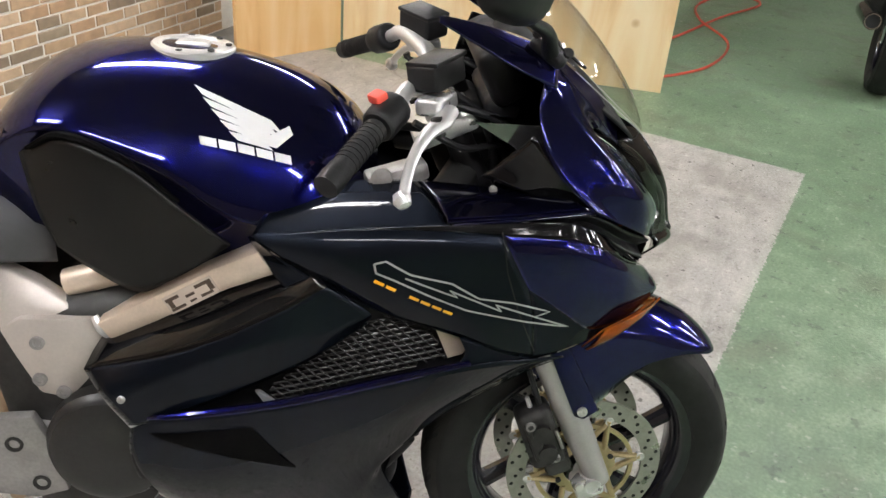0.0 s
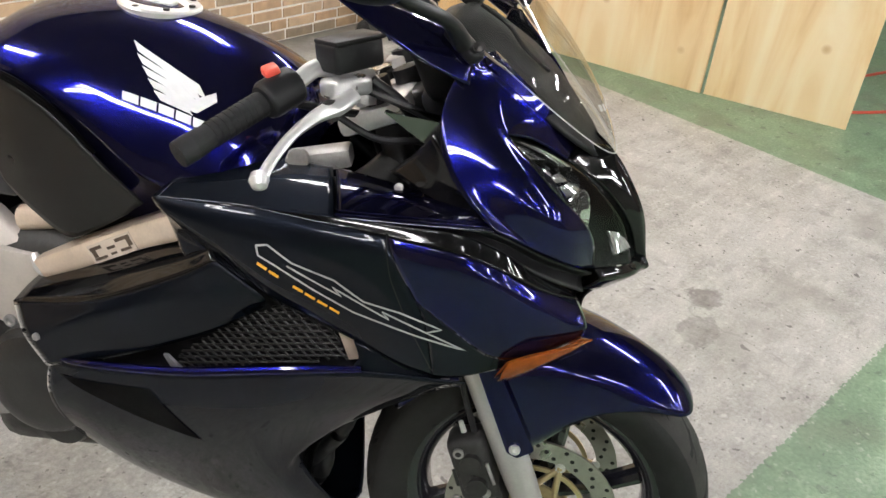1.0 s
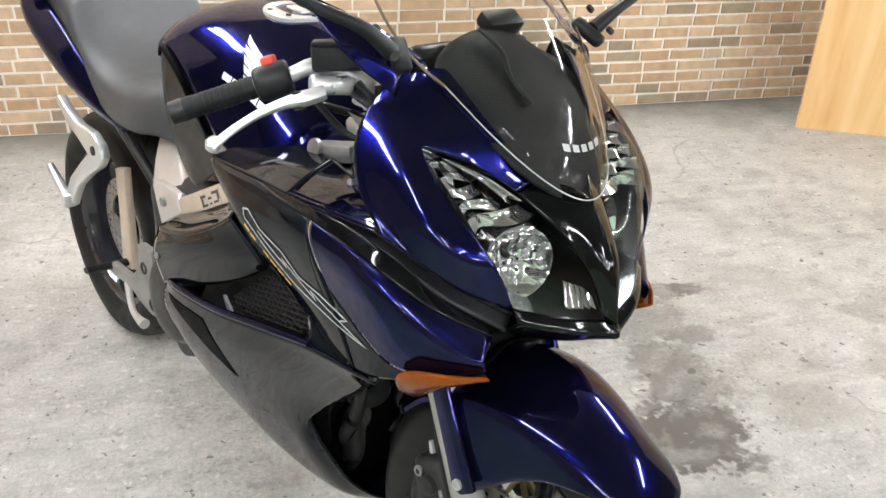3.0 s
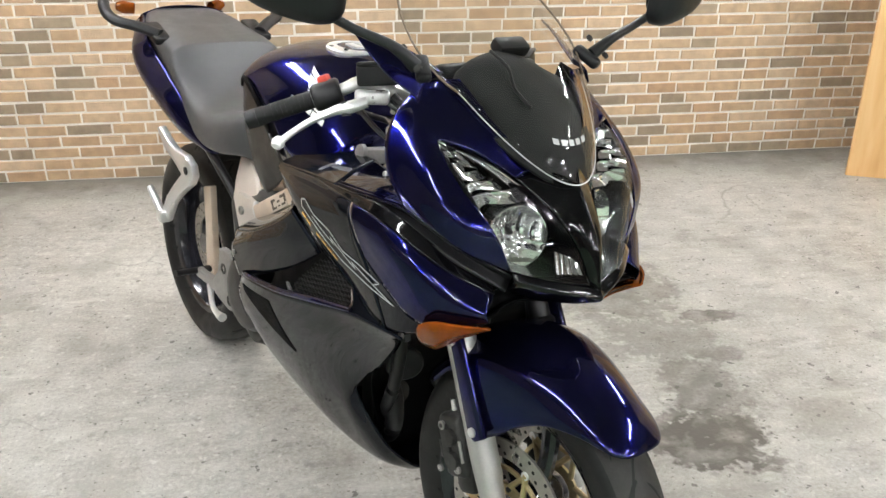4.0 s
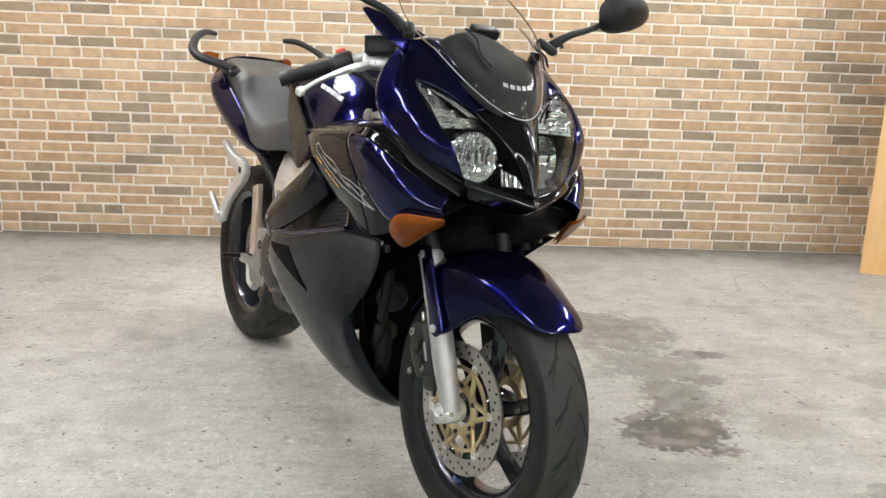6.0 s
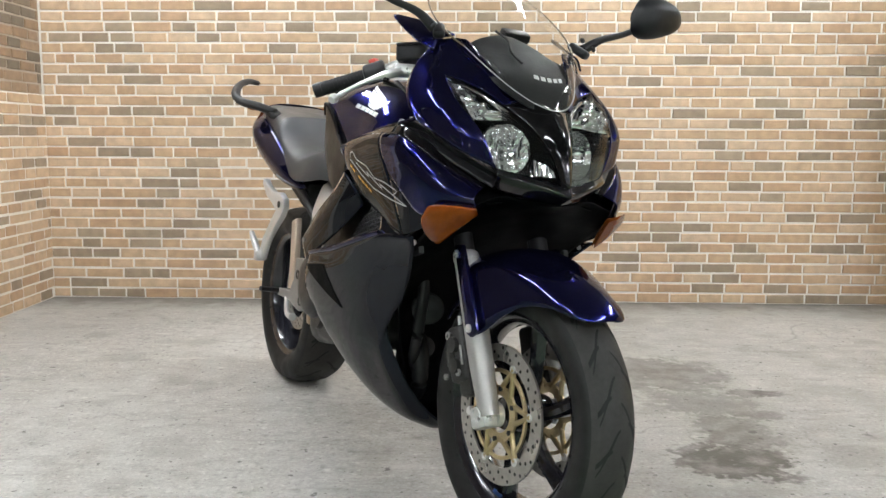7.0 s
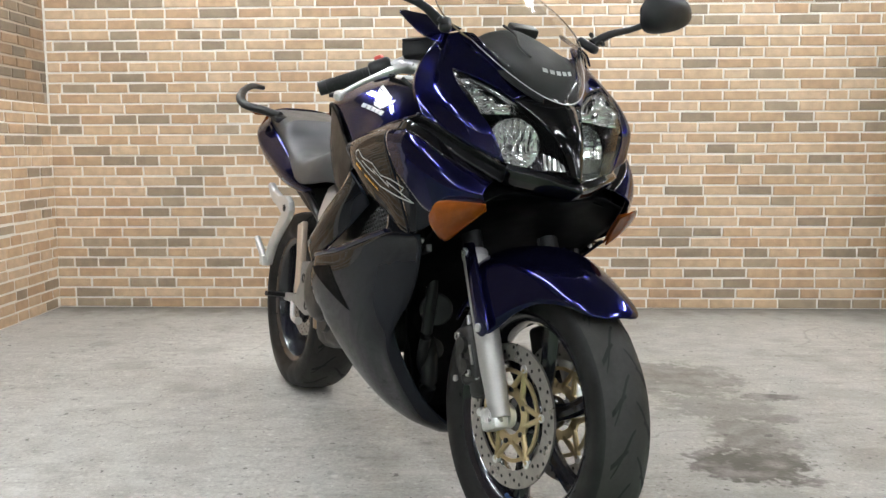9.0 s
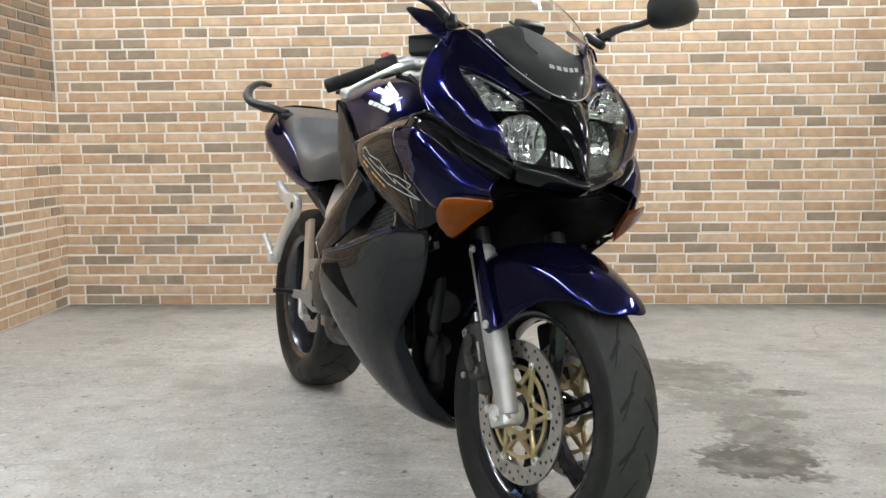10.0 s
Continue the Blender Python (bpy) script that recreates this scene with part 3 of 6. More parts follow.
# fairing sheets, right flank
LOWER_SIDE = [
    [(-0.03, -0.240, 0.535), (0.05, -0.260, 0.556), (0.20, -0.258, 0.583), (0.35, -0.250, 0.622), (0.47, -0.243, 0.652), (0.612, -0.224, 0.660)],
    [(-0.035, -0.246, 0.480), (0.05, -0.253, 0.500), (0.20, -0.248, 0.520), (0.34, -0.233, 0.548), (0.45, -0.214, 0.578), (0.556, -0.195, 0.606)],
    [(-0.03, -0.228, 0.415), (0.05, -0.233, 0.420), (0.19, -0.220, 0.428), (0.30, -0.200, 0.440), (0.39, -0.176, 0.465), (0.445, -0.162, 0.500)],
]
LOWER_BELLY = [
    [(-0.01, -0.190, 0.345), (0.05, -0.194, 0.335), (0.17, -0.178, 0.322), (0.27, -0.158, 0.322), (0.325, -0.158, 0.350), (0.352, -0.158, 0.408)],
    [(0.03, -0.130, 0.260), (0.08, -0.130, 0.238), (0.18, -0.115, 0.205), (0.28, -0.096, 0.190), (0.350, -0.092, 0.208), (0.384, -0.104, 0.272)],
    [(0.06, -0.060, 0.205), (0.10, -0.056, 0.185), (0.20, -0.046, 0.165), (0.30, -0.038, 0.155), (0.365, -0.035, 0.162), (0.408, -0.042, 0.198)],
    [(0.06, 0.0, 0.198), (0.10, 0.0, 0.178), (0.20, 0.0, 0.158), (0.30, 0.0, 0.148), (0.37, 0.0, 0.154), (0.418, 0.0, 0.186)],
]
LOWER = LOWER_SIDE + LOWER_BELLY
SIDE_TOP = [
    [(-0.075, -0.165, 0.645), (0.06, -0.182, 0.704), (0.18, -0.196, 0.768), (0.235, -0.222, 0.796)],
    [(-0.086, -0.196, 0.632), (0.06, -0.222, 0.690), (0.180, -0.230, 0.752), (0.246, -0.242, 0.790)],
    [(-0.096, -0.226, 0.613), (0.06, -0.254, 0.668), (0.19, -0.256, 0.736), (0.258, -0.257, 0.782)],
]
SIDE = [
    [(-0.096, -0.226, 0.612), (0.06, -0.254, 0.667), (0.19, -0.256, 0.735), (0.258, -0.257, 0.781)],
    [(-0.062, -0.254, 0.578), (0.07, -0.262, 0.635), (0.215, -0.257, 0.700), (0.318, -0.242, 0.734)],
    [(-0.03, -0.252, 0.527), (0.09, -0.250, 0.576), (0.230, -0.240, 0.646), (0.318, -0.226, 0.706)],
]
SIDE_ARM = [
    [(0.160, -0.230, 0.836), (0.205, -0.234, 0.802), (0.265, -0.244, 0.768), (0.320, -0.236, 0.738)],
    [(0.146, -0.196, 0.824), (0.172, -0.210, 0.788), (0.205, -0.236, 0.760), (0.262, -0.256, 0.764)],
]
MID = [
    [(0.155, -0.235, 0.845), (0.28, -0.246, 0.864), (0.42, -0.252, 0.880), (0.53, -0.252, 0.890), (0.610, -0.244, 0.886), (0.675, -0.195, 0.832), (0.730, -0.130, 0.780)],
    [(0.165, -0.240, 0.836), (0.28, -0.262, 0.842), (0.42, -0.270, 0.850), (0.53, -0.270, 0.848), (0.620, -0.262, 0.838), (0.690, -0.222, 0.805), (0.745, -0.150, 0.770)],
    [(0.185, -0.240, 0.820), (0.30, -0.262, 0.792), (0.44, -0.262, 0.775), (0.55, -0.255, 0.765), (0.64, -0.245, 0.762), (0.705, -0.218, 0.758), (0.757, -0.168, 0.754)],
    [(0.205, -0.236, 0.803), (0.325, -0.240, 0.736), (0.44, -0.236, 0.698), (0.55, -0.230, 0.656), (0.625, -0.222, 0.675), (0.70, -0.200, 0.708), (0.757, -0.163, 0.737)],
]
DECK = [
    [(0.155, -0.235, 0.845), (0.28, -0.246, 0.864), (0.42, -0.252, 0.880), (0.53, -0.252, 0.893), (0.622, -0.246, 0.903)],
    [(0.165, -0.205, 0.858), (0.28, -0.195, 0.882), (0.40, -0.200, 0.896), (0.50, -0.215, 0.906), (0.60, -0.230, 0.912)],
    [(0.175, -0.185, 0.864), (0.27, -0.140, 0.892), (0.38, -0.150, 0.903), (0.48, -0.180, 0.910), (0.58, -0.210, 0.915)],
]
UPPER = [
    [(0.622, -0.258, 0.902), (0.592, -0.256, 0.938), (0.558, -0.248, 0.975), (0.526, -0.235, 1.005), (0.540, -0.212, 1.044), (0.553, -0.178, 1.084)],
    [(0.712, -0.198, 0.848), (0.694, -0.222, 0.906), (0.645, -0.226, 0.962), (0.580, -0.215, 1.008), (0.574, -0.188, 1.050), (0.566, -0.151, 1.088)],
    [(0.754, -0.132, 0.816), (0.730, -0.163, 0.884), (0.684, -0.188, 0.952), (0.604, -0.193, 1.003), (0.596, -0.162, 1.044), (0.575, -0.126, 1.088)],
]


def eased(row, degree):
    """The row's points moved onto one smooth low curve."""
    k = np.arange(len(row))
    cols = [np.polyval(np.polyfit(k, c, degree), k) for c in zip(*row)]
    return [tuple(float(v) for v in q) for q in zip(*cols)]


UPPER = [eased(r, d) for r, d in zip(UPPER, (2, 3, 4))]
CROWN = [
    [(0.645, -0.133, 0.982), (0.690, -0.084, 0.947)],
    [(0.648, -0.114, 1.001), (0.694, -0.064, 0.956)],
    [(0.648, -0.096, 1.022), (0.698, -0.048, 0.964)],
]
LENS = [
    [(0.604, -0.193, 1.003), (0.684, -0.188, 0.952), (0.730, -0.163, 0.884), (0.754, -0.132, 0.816)],
    [(0.605, -0.192, 1.004), (0.700, -0.140, 0.957), (0.766, -0.102, 0.882), (0.796, -0.074, 0.803)],
    [(0.606, -0.190, 1.005), (0.690, -0.084, 0.947), (0.775, -0.036, 0.872), (0.812, -0.011, 0.790)],
]
BROW = [
    [tuple(cr([np.array(q) for q in LENS[2]], 1 + 2 * k / 3)) for k in range(4)],
    [(0.696, -0.062, 0.955), (0.752, -0.030, 0.922), (0.800, -0.015, 0.864), (0.823, -0.005, 0.787)],
    [(0.698, -0.048, 0.964), (0.750, 0.0, 0.940), (0.806, 0.0, 0.862), (0.827, 0.0, 0.786)],
]
CHIN = [
    [(0.754, -0.132, 0.816), (0.796, -0.074, 0.803), (0.812, -0.011, 0.790), (0.827, 0.0, 0.786)],
    [(0.763, -0.134, 0.800), (0.806, -0.073, 0.786), (0.826, -0.014, 0.772), (0.833, 0.0, 0.768)],
    [(0.735, -0.126, 0.772), (0.772, -0.076, 0.760), (0.797, -0.020, 0.752), (0.802, 0.0, 0.750)],
]
# windscreen: centre line and edge, foot to top, each row bowed back as a parabola
SCREEN_LINE = [(0.752, 0.942, 0.594, 0.133, 1.070), (0.706, 1.030, 0.535, 0.163, 1.118), (0.636, 1.114, 0.465, 0.163, 1.172), (0.552, 1.188, 0.405, 0.132, 1.225), (0.480, 1.242, 0.372, 0.082, 1.258)]


def screen_rows(rows=13, half=5):
    fit_v = np.linspace(0, 1, len(SCREEN_LINE))
    curve = [np.polyfit(fit_v, col, 3) for col in zip(*SCREEN_LINE)]
    out = []
    for v in np.linspace(0, 1, rows):
        xc, zc, xe, w, ze = (float(np.polyval(c, v)) for c in curve)
        out.append([(xc + (xe - xc) * q * q, w * q, zc + (ze - zc) * q * q) for q in np.linspace(-1, 1, 2 * half + 1)])
    return out


SCREEN = screen_rows()
SHROUD = mirror_y([
    [(0.590, -0.122, 1.052), (0.692, -0.078, 0.974), (0.738, 0.0, 0.933)],
    [(0.562, -0.122, 1.066), (0.632, -0.082, 1.036), (0.668, 0.0, 1.012)],
    [(0.540, -0.106, 1.078), (0.566, -0.070, 1.082), (0.590, 0.0, 1.078)],
    [(0.520, -0.086, 1.086), (0.518, -0.052, 1.106), (0.522, 0.0, 1.118)],
    [(0.500, -0.082, 1.060), (0.488, -0.052, 1.076), (0.486, 0.0, 1.084)],
])
TAIL = [
    [(-0.36, -0.150, 0.715), (-0.50, -0.168, 0.800), (-0.65, -0.172, 0.880), (-0.80, -0.165, 0.940), (-0.96, -0.120, 0.985)],
    [(-0.38, -0.158, 0.708), (-0.52, -0.196, 0.765), (-0.68, -0.212, 0.832), (-0.82, -0.206, 0.897), (-0.98, -0.140, 0.950)],
    [(-0.40, -0.152, 0.700), (-0.55, -0.172, 0.722), (-0.70, -0.182, 0.777), (-0.84, -0.174, 0.842), (-0.99, -0.110, 0.912)],
    [(-0.41, -0.120, 0.698), (-0.56, -0.125, 0.715), (-0.71, -0.125, 0.765), (-0.85, -0.112, 0.830), (-0.99, -0.060, 0.900)],
]


def flare(rows):
    """The fairing widens a little towards the nose and narrows towards the tail."""
    return [[(x, y * (1 + 0.0875 * x), z) for x, y, z in r] for r in rows]


LOWER, SIDE_TOP, SIDE, MID, DECK = (flare(r) for r in (LOWER, SIDE_TOP, SIDE, MID, DECK))
SCREEN, SHROUD = flare(SCREEN), flare(SHROUD)


def samples(rows, n=90):
    a = [smooth_line(r, n) for r in rows]
    return np.array([p for k in range(n) for p in smooth_line([r[k] for r in a], n)])


def y_on(cloud, x, z):
    d = (cloud[:, 0] - x) ** 2 + (cloud[:, 2] - z) ** 2
    near = np.argsort(d)[:6]
    w = 1 / (d[near] + 1e-7)
    return float((cloud[near, 1] * w).sum() / w.sum())


def flank(name, rows, material, label="", nu=28, nv=18, thick=0.003):
    """The same sheet on both flanks, two parts."""
    a = part(name, surface(rows, nu, nv), material, bike, label, thick=thick)
    b = part(name, surface(rows, nu, nv, -1), material, bike, label, thick=thick)
    return a, b


flank("lower_cowl", LOWER, M_CHARCOAL, "charcoal metallic lower cowl", 34, 34)
flank("side_panel_top", SIDE_TOP, M_GLOSS, "gloss black ledge above the side panel", 24, 8)
flank("side_panel", SIDE, M_CHARCOAL, "charcoal metallic side panel")
flank("side_panel_arm", SIDE_ARM, M_CHARCOAL, "charcoal arm of the side panel", 20, 8)
# the middle cowl: charcoal behind its seam and along the foot, blue in front
MID_COLS = [[np.array(r[k], float) for r in MID] for k in range(7)]


def mid_at(u, v):
    """A point of the middle cowl, u along its length (0 to 6), v down its height (0 to 3)."""
    return tuple(cr([cr(c, v) for c in MID_COLS], u))


def mid_patch(u0, u1, v0, v1, nu=7, nv=6):
    """Rows over a stretch of the middle cowl; its four limits are functions of the other way."""
    rows = []
    for j in range(nv):
        b, row = j / (nv - 1), []
        for k in range(nu):
            a = k / (nu - 1)
            u = v = 0.0
            for _ in range(4):
                u = u0(v) + (u1(v) - u0(v)) * a
                v = v0(u) + (v1(u) - v0(u)) * b
            row.append(mid_at(u, v))
        rows.append(row)
    return rows


def seam_u(v):
    return 2.58 + 0.20 * v


def split_v(u):
    return float(np.interp(u, (2.5, 3.2, 4.0, 4.8, 6.0), (1.35, 1.95, 2.55, 2.88, 2.96)))


def trim_v(u):
    return float(np.interp(u, (1.3, 2.6, 6.0), (0.02, 0.42, 0.60)))


flank("mid_cowl_trim", mid_patch(lambda v: 1.3, lambda v: 6.0, lambda u: 0.0, trim_v), M_GLOSS, "gloss black trim strip above the middle cowl", 40, 8)
flank("mid_cowl", mid_patch(seam_u, lambda v: 6.0, trim_v, split_v), M_PAINT, "dark blue metallic middle cowl", 40, 24, 0.0012)
flank("mid_cowl_foot", mid_patch(seam_u, lambda v: 6.0, split_v, lambda u: 3.0), M_CHARCOAL, "charcoal metallic foot of the middle cowl", 36, 14, 0.0012)
flank("mid_cowl_rear", mid_patch(lambda v: 0.0, lambda v: seam_u(v) - 0.004, lambda u: trim_v(u) if u > 1.3 else 0.0, lambda u: 3.0), M_CHARCOAL, "charcoal metallic rear of the middle cowl", 30, 26, 0.0012)
flank("inner_cowl", [r[:3] for r in DECK], M_CHARCOAL, "charcoal metallic inner cowl")
flank("inner_cowl_front", [[(x + (0.004 if k == 0 else 0.0), y, z) for k, (x, y, z) in enumerate(r[2:])] for r in DECK], M_DECK, "glossy dark navy inner cowl")
for side in (1, -1):
    for lift in (0.0, 0.007):
        part("deck_lip", tube([(x, y + 0.004 + lift, z + 0.003 + 0.3 * lift) for x, y, z in DECK[0][2:]], 0.0016, 8, 24, True, side), M_PAINT, bike, "raised lip along the cowl")

def cowl_sheet(side):
    """Upper cowl and its tapering arm between headlight and screen, one smooth moulding."""
    full, crown = UPPER, CROWN
    bm = surface(full, 41, 22, side)
    lines = [[np.array(q, float) for q in full[1]], [np.array(q, float) for q in full[2]]]
    ends = [[np.array(r[c], float) for r in crown] for c in (0, 1)]
    n, grid = 26, []
    for k in range(17):
        p = [cr(lines[0], 3 + k / 8), cr(lines[1], 3 + k / 8), cr(ends[0], k / 8), cr(ends[1], k / 8)]
        grid.append([bm.verts.new((q[0], q[1] * side, q[2])) for q in (cr(p, 1 + 2 * j / n) for j in range(n + 1))])
    for k in range(16):
        for j in range(n):
            bm.faces.new((grid[k][j], grid[k + 1][j], grid[k + 1][j + 1], grid[k][j + 1]))
    bmesh.ops.remove_doubles(bm, verts=bm.verts, dist=0.0004)
    return bm


HORN = [
    [(0.560, -0.196, 1.058), (0.560, -0.182, 1.084), (0.563, -0.148, 1.097)],
    [(0.505, -0.216, 1.084), (0.505, -0.200, 1.104), (0.514, -0.164, 1.117)],
    [(0.450, -0.223, 1.115), (0.451, -0.210, 1.127), (0.459, -0.188, 1.135)],
    [(0.394, -0.222, 1.144), (0.394, -0.219, 1.148), (0.397, -0.213, 1.150)],
]
for side in (1, -1):
    cowl = part("upper_cowl", cowl_sheet(side), M_PAINT, bike, "deep blue metallic upper cowl", thick=0.003, angle=60)
    part("mirror_horn", surface(HORN, 14, 24, side), M_PAINT, cowl, "blue horn under the mirror", thick=0.004)
    if side == 1:
        inner = part("cockpit_panel", surface([[(0.530, -0.224, 1.000), (0.574, -0.236, 0.952), (0.620, -0.240, 0.905)], [(0.502, -0.200, 0.960), (0.548, -0.222, 0.928), (0.612, -0.236, 0.902)], [(0.470, -0.186, 0.925), (0.530, -0.214, 0.914), (0.606, -0.234, 0.900)]], 16, 12), M_GLOSS, bike, "gloss black cockpit side panel", thick=0.003)
    else:
        inner = part("cockpit_panel", plate([(0.400, 0.850), (0.640, 0.850), (0.632, 0.920), (0.590, 0.985), (0.556, 1.035), (0.524, 1.072), (0.482, 1.082), (0.462, 1.030), (0.430, 0.920)], -0.196, -0.190, 0.002, side), M_GLOSS, bike, "gloss black cockpit side panel")
    for x, z in ((0.50, 1.05), (0.485, 0.98), (0.53, 0.95)) if side == -1 else ((0.545, 0.935),):
        part("bolt", lathe([(0, 0.006), (0.003, 0.006), (0.004, 0.0)], (x, -0.190 * side, z), (0, side, 0), 12), M_DARK, inner)
part("steering_head", join(box((0.455, 0, 0.925), (0.10, 0.15, 0.13), 0.02, (0, -25, 0), 3), tube([(0.46, -0.09, 0.90), (0.42, -0.14, 0.87), (0.36, -0.16, 0.86)], [0.03, 0.028, 0.02], 14, 14), tube([(0.46, 0.09, 0.90), (0.42, 0.14, 0.87), (0.36, 0.16, 0.86)], [0.03, 0.028, 0.02], 14, 14)), M_COVER, bike, "dark cast steering head")
part("instrument_hood", box((0.498, 0, 1.048), (0.055, 0.235, 0.095), 0.02, (0, -28, 0), 3), M_BLACK, bike, "black instrument housing")
flank("nose_panel", BROW, M_GLOSS, "gloss black nose panel between the headlights", 24, 14)
GROOVE = [
    [(0.53, -0.258, 0.898), (0.618, -0.250, 0.898), (0.692, -0.198, 0.852), (0.750, -0.128, 0.808)],
    [(0.53, -0.246, 0.890), (0.612, -0.232, 0.882), (0.680, -0.180, 0.834), (0.736, -0.116, 0.792)],
    [(0.53, -0.258, 0.884), (0.612, -0.252, 0.876), (0.686, -0.200, 0.822), (0.742, -0.132, 0.776)],
]
flank("cowl_gap", GROOVE, M_BLACK, "", 20, 10)
flank("chin", CHIN, M_GLOSS, "", 20, 12)
part("windscreen", surface(SCREEN, 45, 49), M_SCREEN, bike, "clear curved windscreen")
part("dash_shroud", surface(SHROUD, 30, 22), M_SHROUD, bike, "dark grey dashboard shroud", thick=0.004)
part("dash_sensor", box((0.512, 0.035, 1.122), (0.034, 0.070, 0.024), 0.007, (0, 30, 0)), M_BLACK, bike)
part("dash_cable", tube([(0.535, -0.03, 1.122), (0.575, -0.02, 1.098), (0.605, -0.028, 1.070), (0.640, -0.02, 1.045)], 0.003, 8, 14), M_BLACK, bike)
part("screen_edge", tube([r[0] for r in SCREEN] + [p for p in SCREEN[-1][1:-1]] + [r[-1] for r in reversed(SCREEN)], 0.0020, 6, 120), M_EDGE, bike, "smoked edge of the windscreen")
part("screen_foot", tube(SCREEN[0], 0.0009, 6, 60), M_SILVERLINE, bike, "bright lower rim of the windscreen")
mark_line = [np.array(q) for q in SCREEN[2]]
for k in range(5):
    u0 = 3.90 + 0.44 * k
    a, b = cr(mark_line, u0), cr(mark_line, u0 + 0.30)
    hgt = np.array((-0.0052, 0, 0.0086))
    out = np.array((0.0012, 0, 0.0008))
    bm = bmesh.new()
    bm.faces.new([bm.verts.new(tuple(q + out)) for q in (a, b, b + hgt, a + hgt)])
    part("screen_mark", bm, M_SILVERLINE, bike, "plain pale block", smooth=False)
flank("tail_cowl", TAIL, M_PAINT, "blue metallic tail cowl", 30, 18)

flank("vent_front_panel", flare([[(0.452, -0.2345, 0.692), (0.500, -0.2325, 0.676), (0.552, -0.2285, 0.657)], [(0.462, -0.2385, 0.668), (0.510, -0.2345, 0.660), (0.575, -0.2270, 0.655)], [(0.450, -0.2415, 0.646), (0.510, -0.2365, 0.650), (0.600, -0.2240, 0.656)]]), M_CHARCOAL, "charcoal panel in front of the side vent", 14, 10)

# headlights
def fluted_bowl(c, axis, r=0.050, depth=0.044, flutes=20):
    """A round mirror bowl pressed into upright flutes, with a rolled rim."""
    bm = bmesh.new()
    seg, rings = flutes * 6, 14
    rows = []
    for i in range(rings + 3):
        ring = []
        for k in range(seg):
            a = 2 * math.pi * k / seg
            if i <= rings:
                q = 0.14 + 0.86 * i / rings
                y, z, x = r * q * math.cos(a), r * q * math.sin(a), -depth * (1 - q * q)
                top = 1.0 if z > -0.012 else 0.35
                x += 0.0056 * top * abs(math.sin(y * math.pi / 0.013)) * (1 - 0.4 * q) + 0.0020 * math.cos(z * 2 * math.pi / 0.019) * (1.2 - top)
            else:
                q = 1.04 if i == rings + 1 else 1.05
                y, z, x = r * q * math.cos(a), r * q * math.sin(a), 0.004 if i == rings + 1 else -0.012
            ring.append(bm.verts.new((x, y, z)))
        rows.append(ring)
    for i in range(rings + 2):
        for k in range(seg):
            bm.faces.new((rows[i][k], rows[i][(k + 1) % seg], rows[i + 1][(k + 1) % seg], rows[i + 1][k]))
    return moved(bm, Matrix.Translation(Vector(c)) @ Vector(axis).to_track_quat("X", "Z").to_matrix().to_4x4())


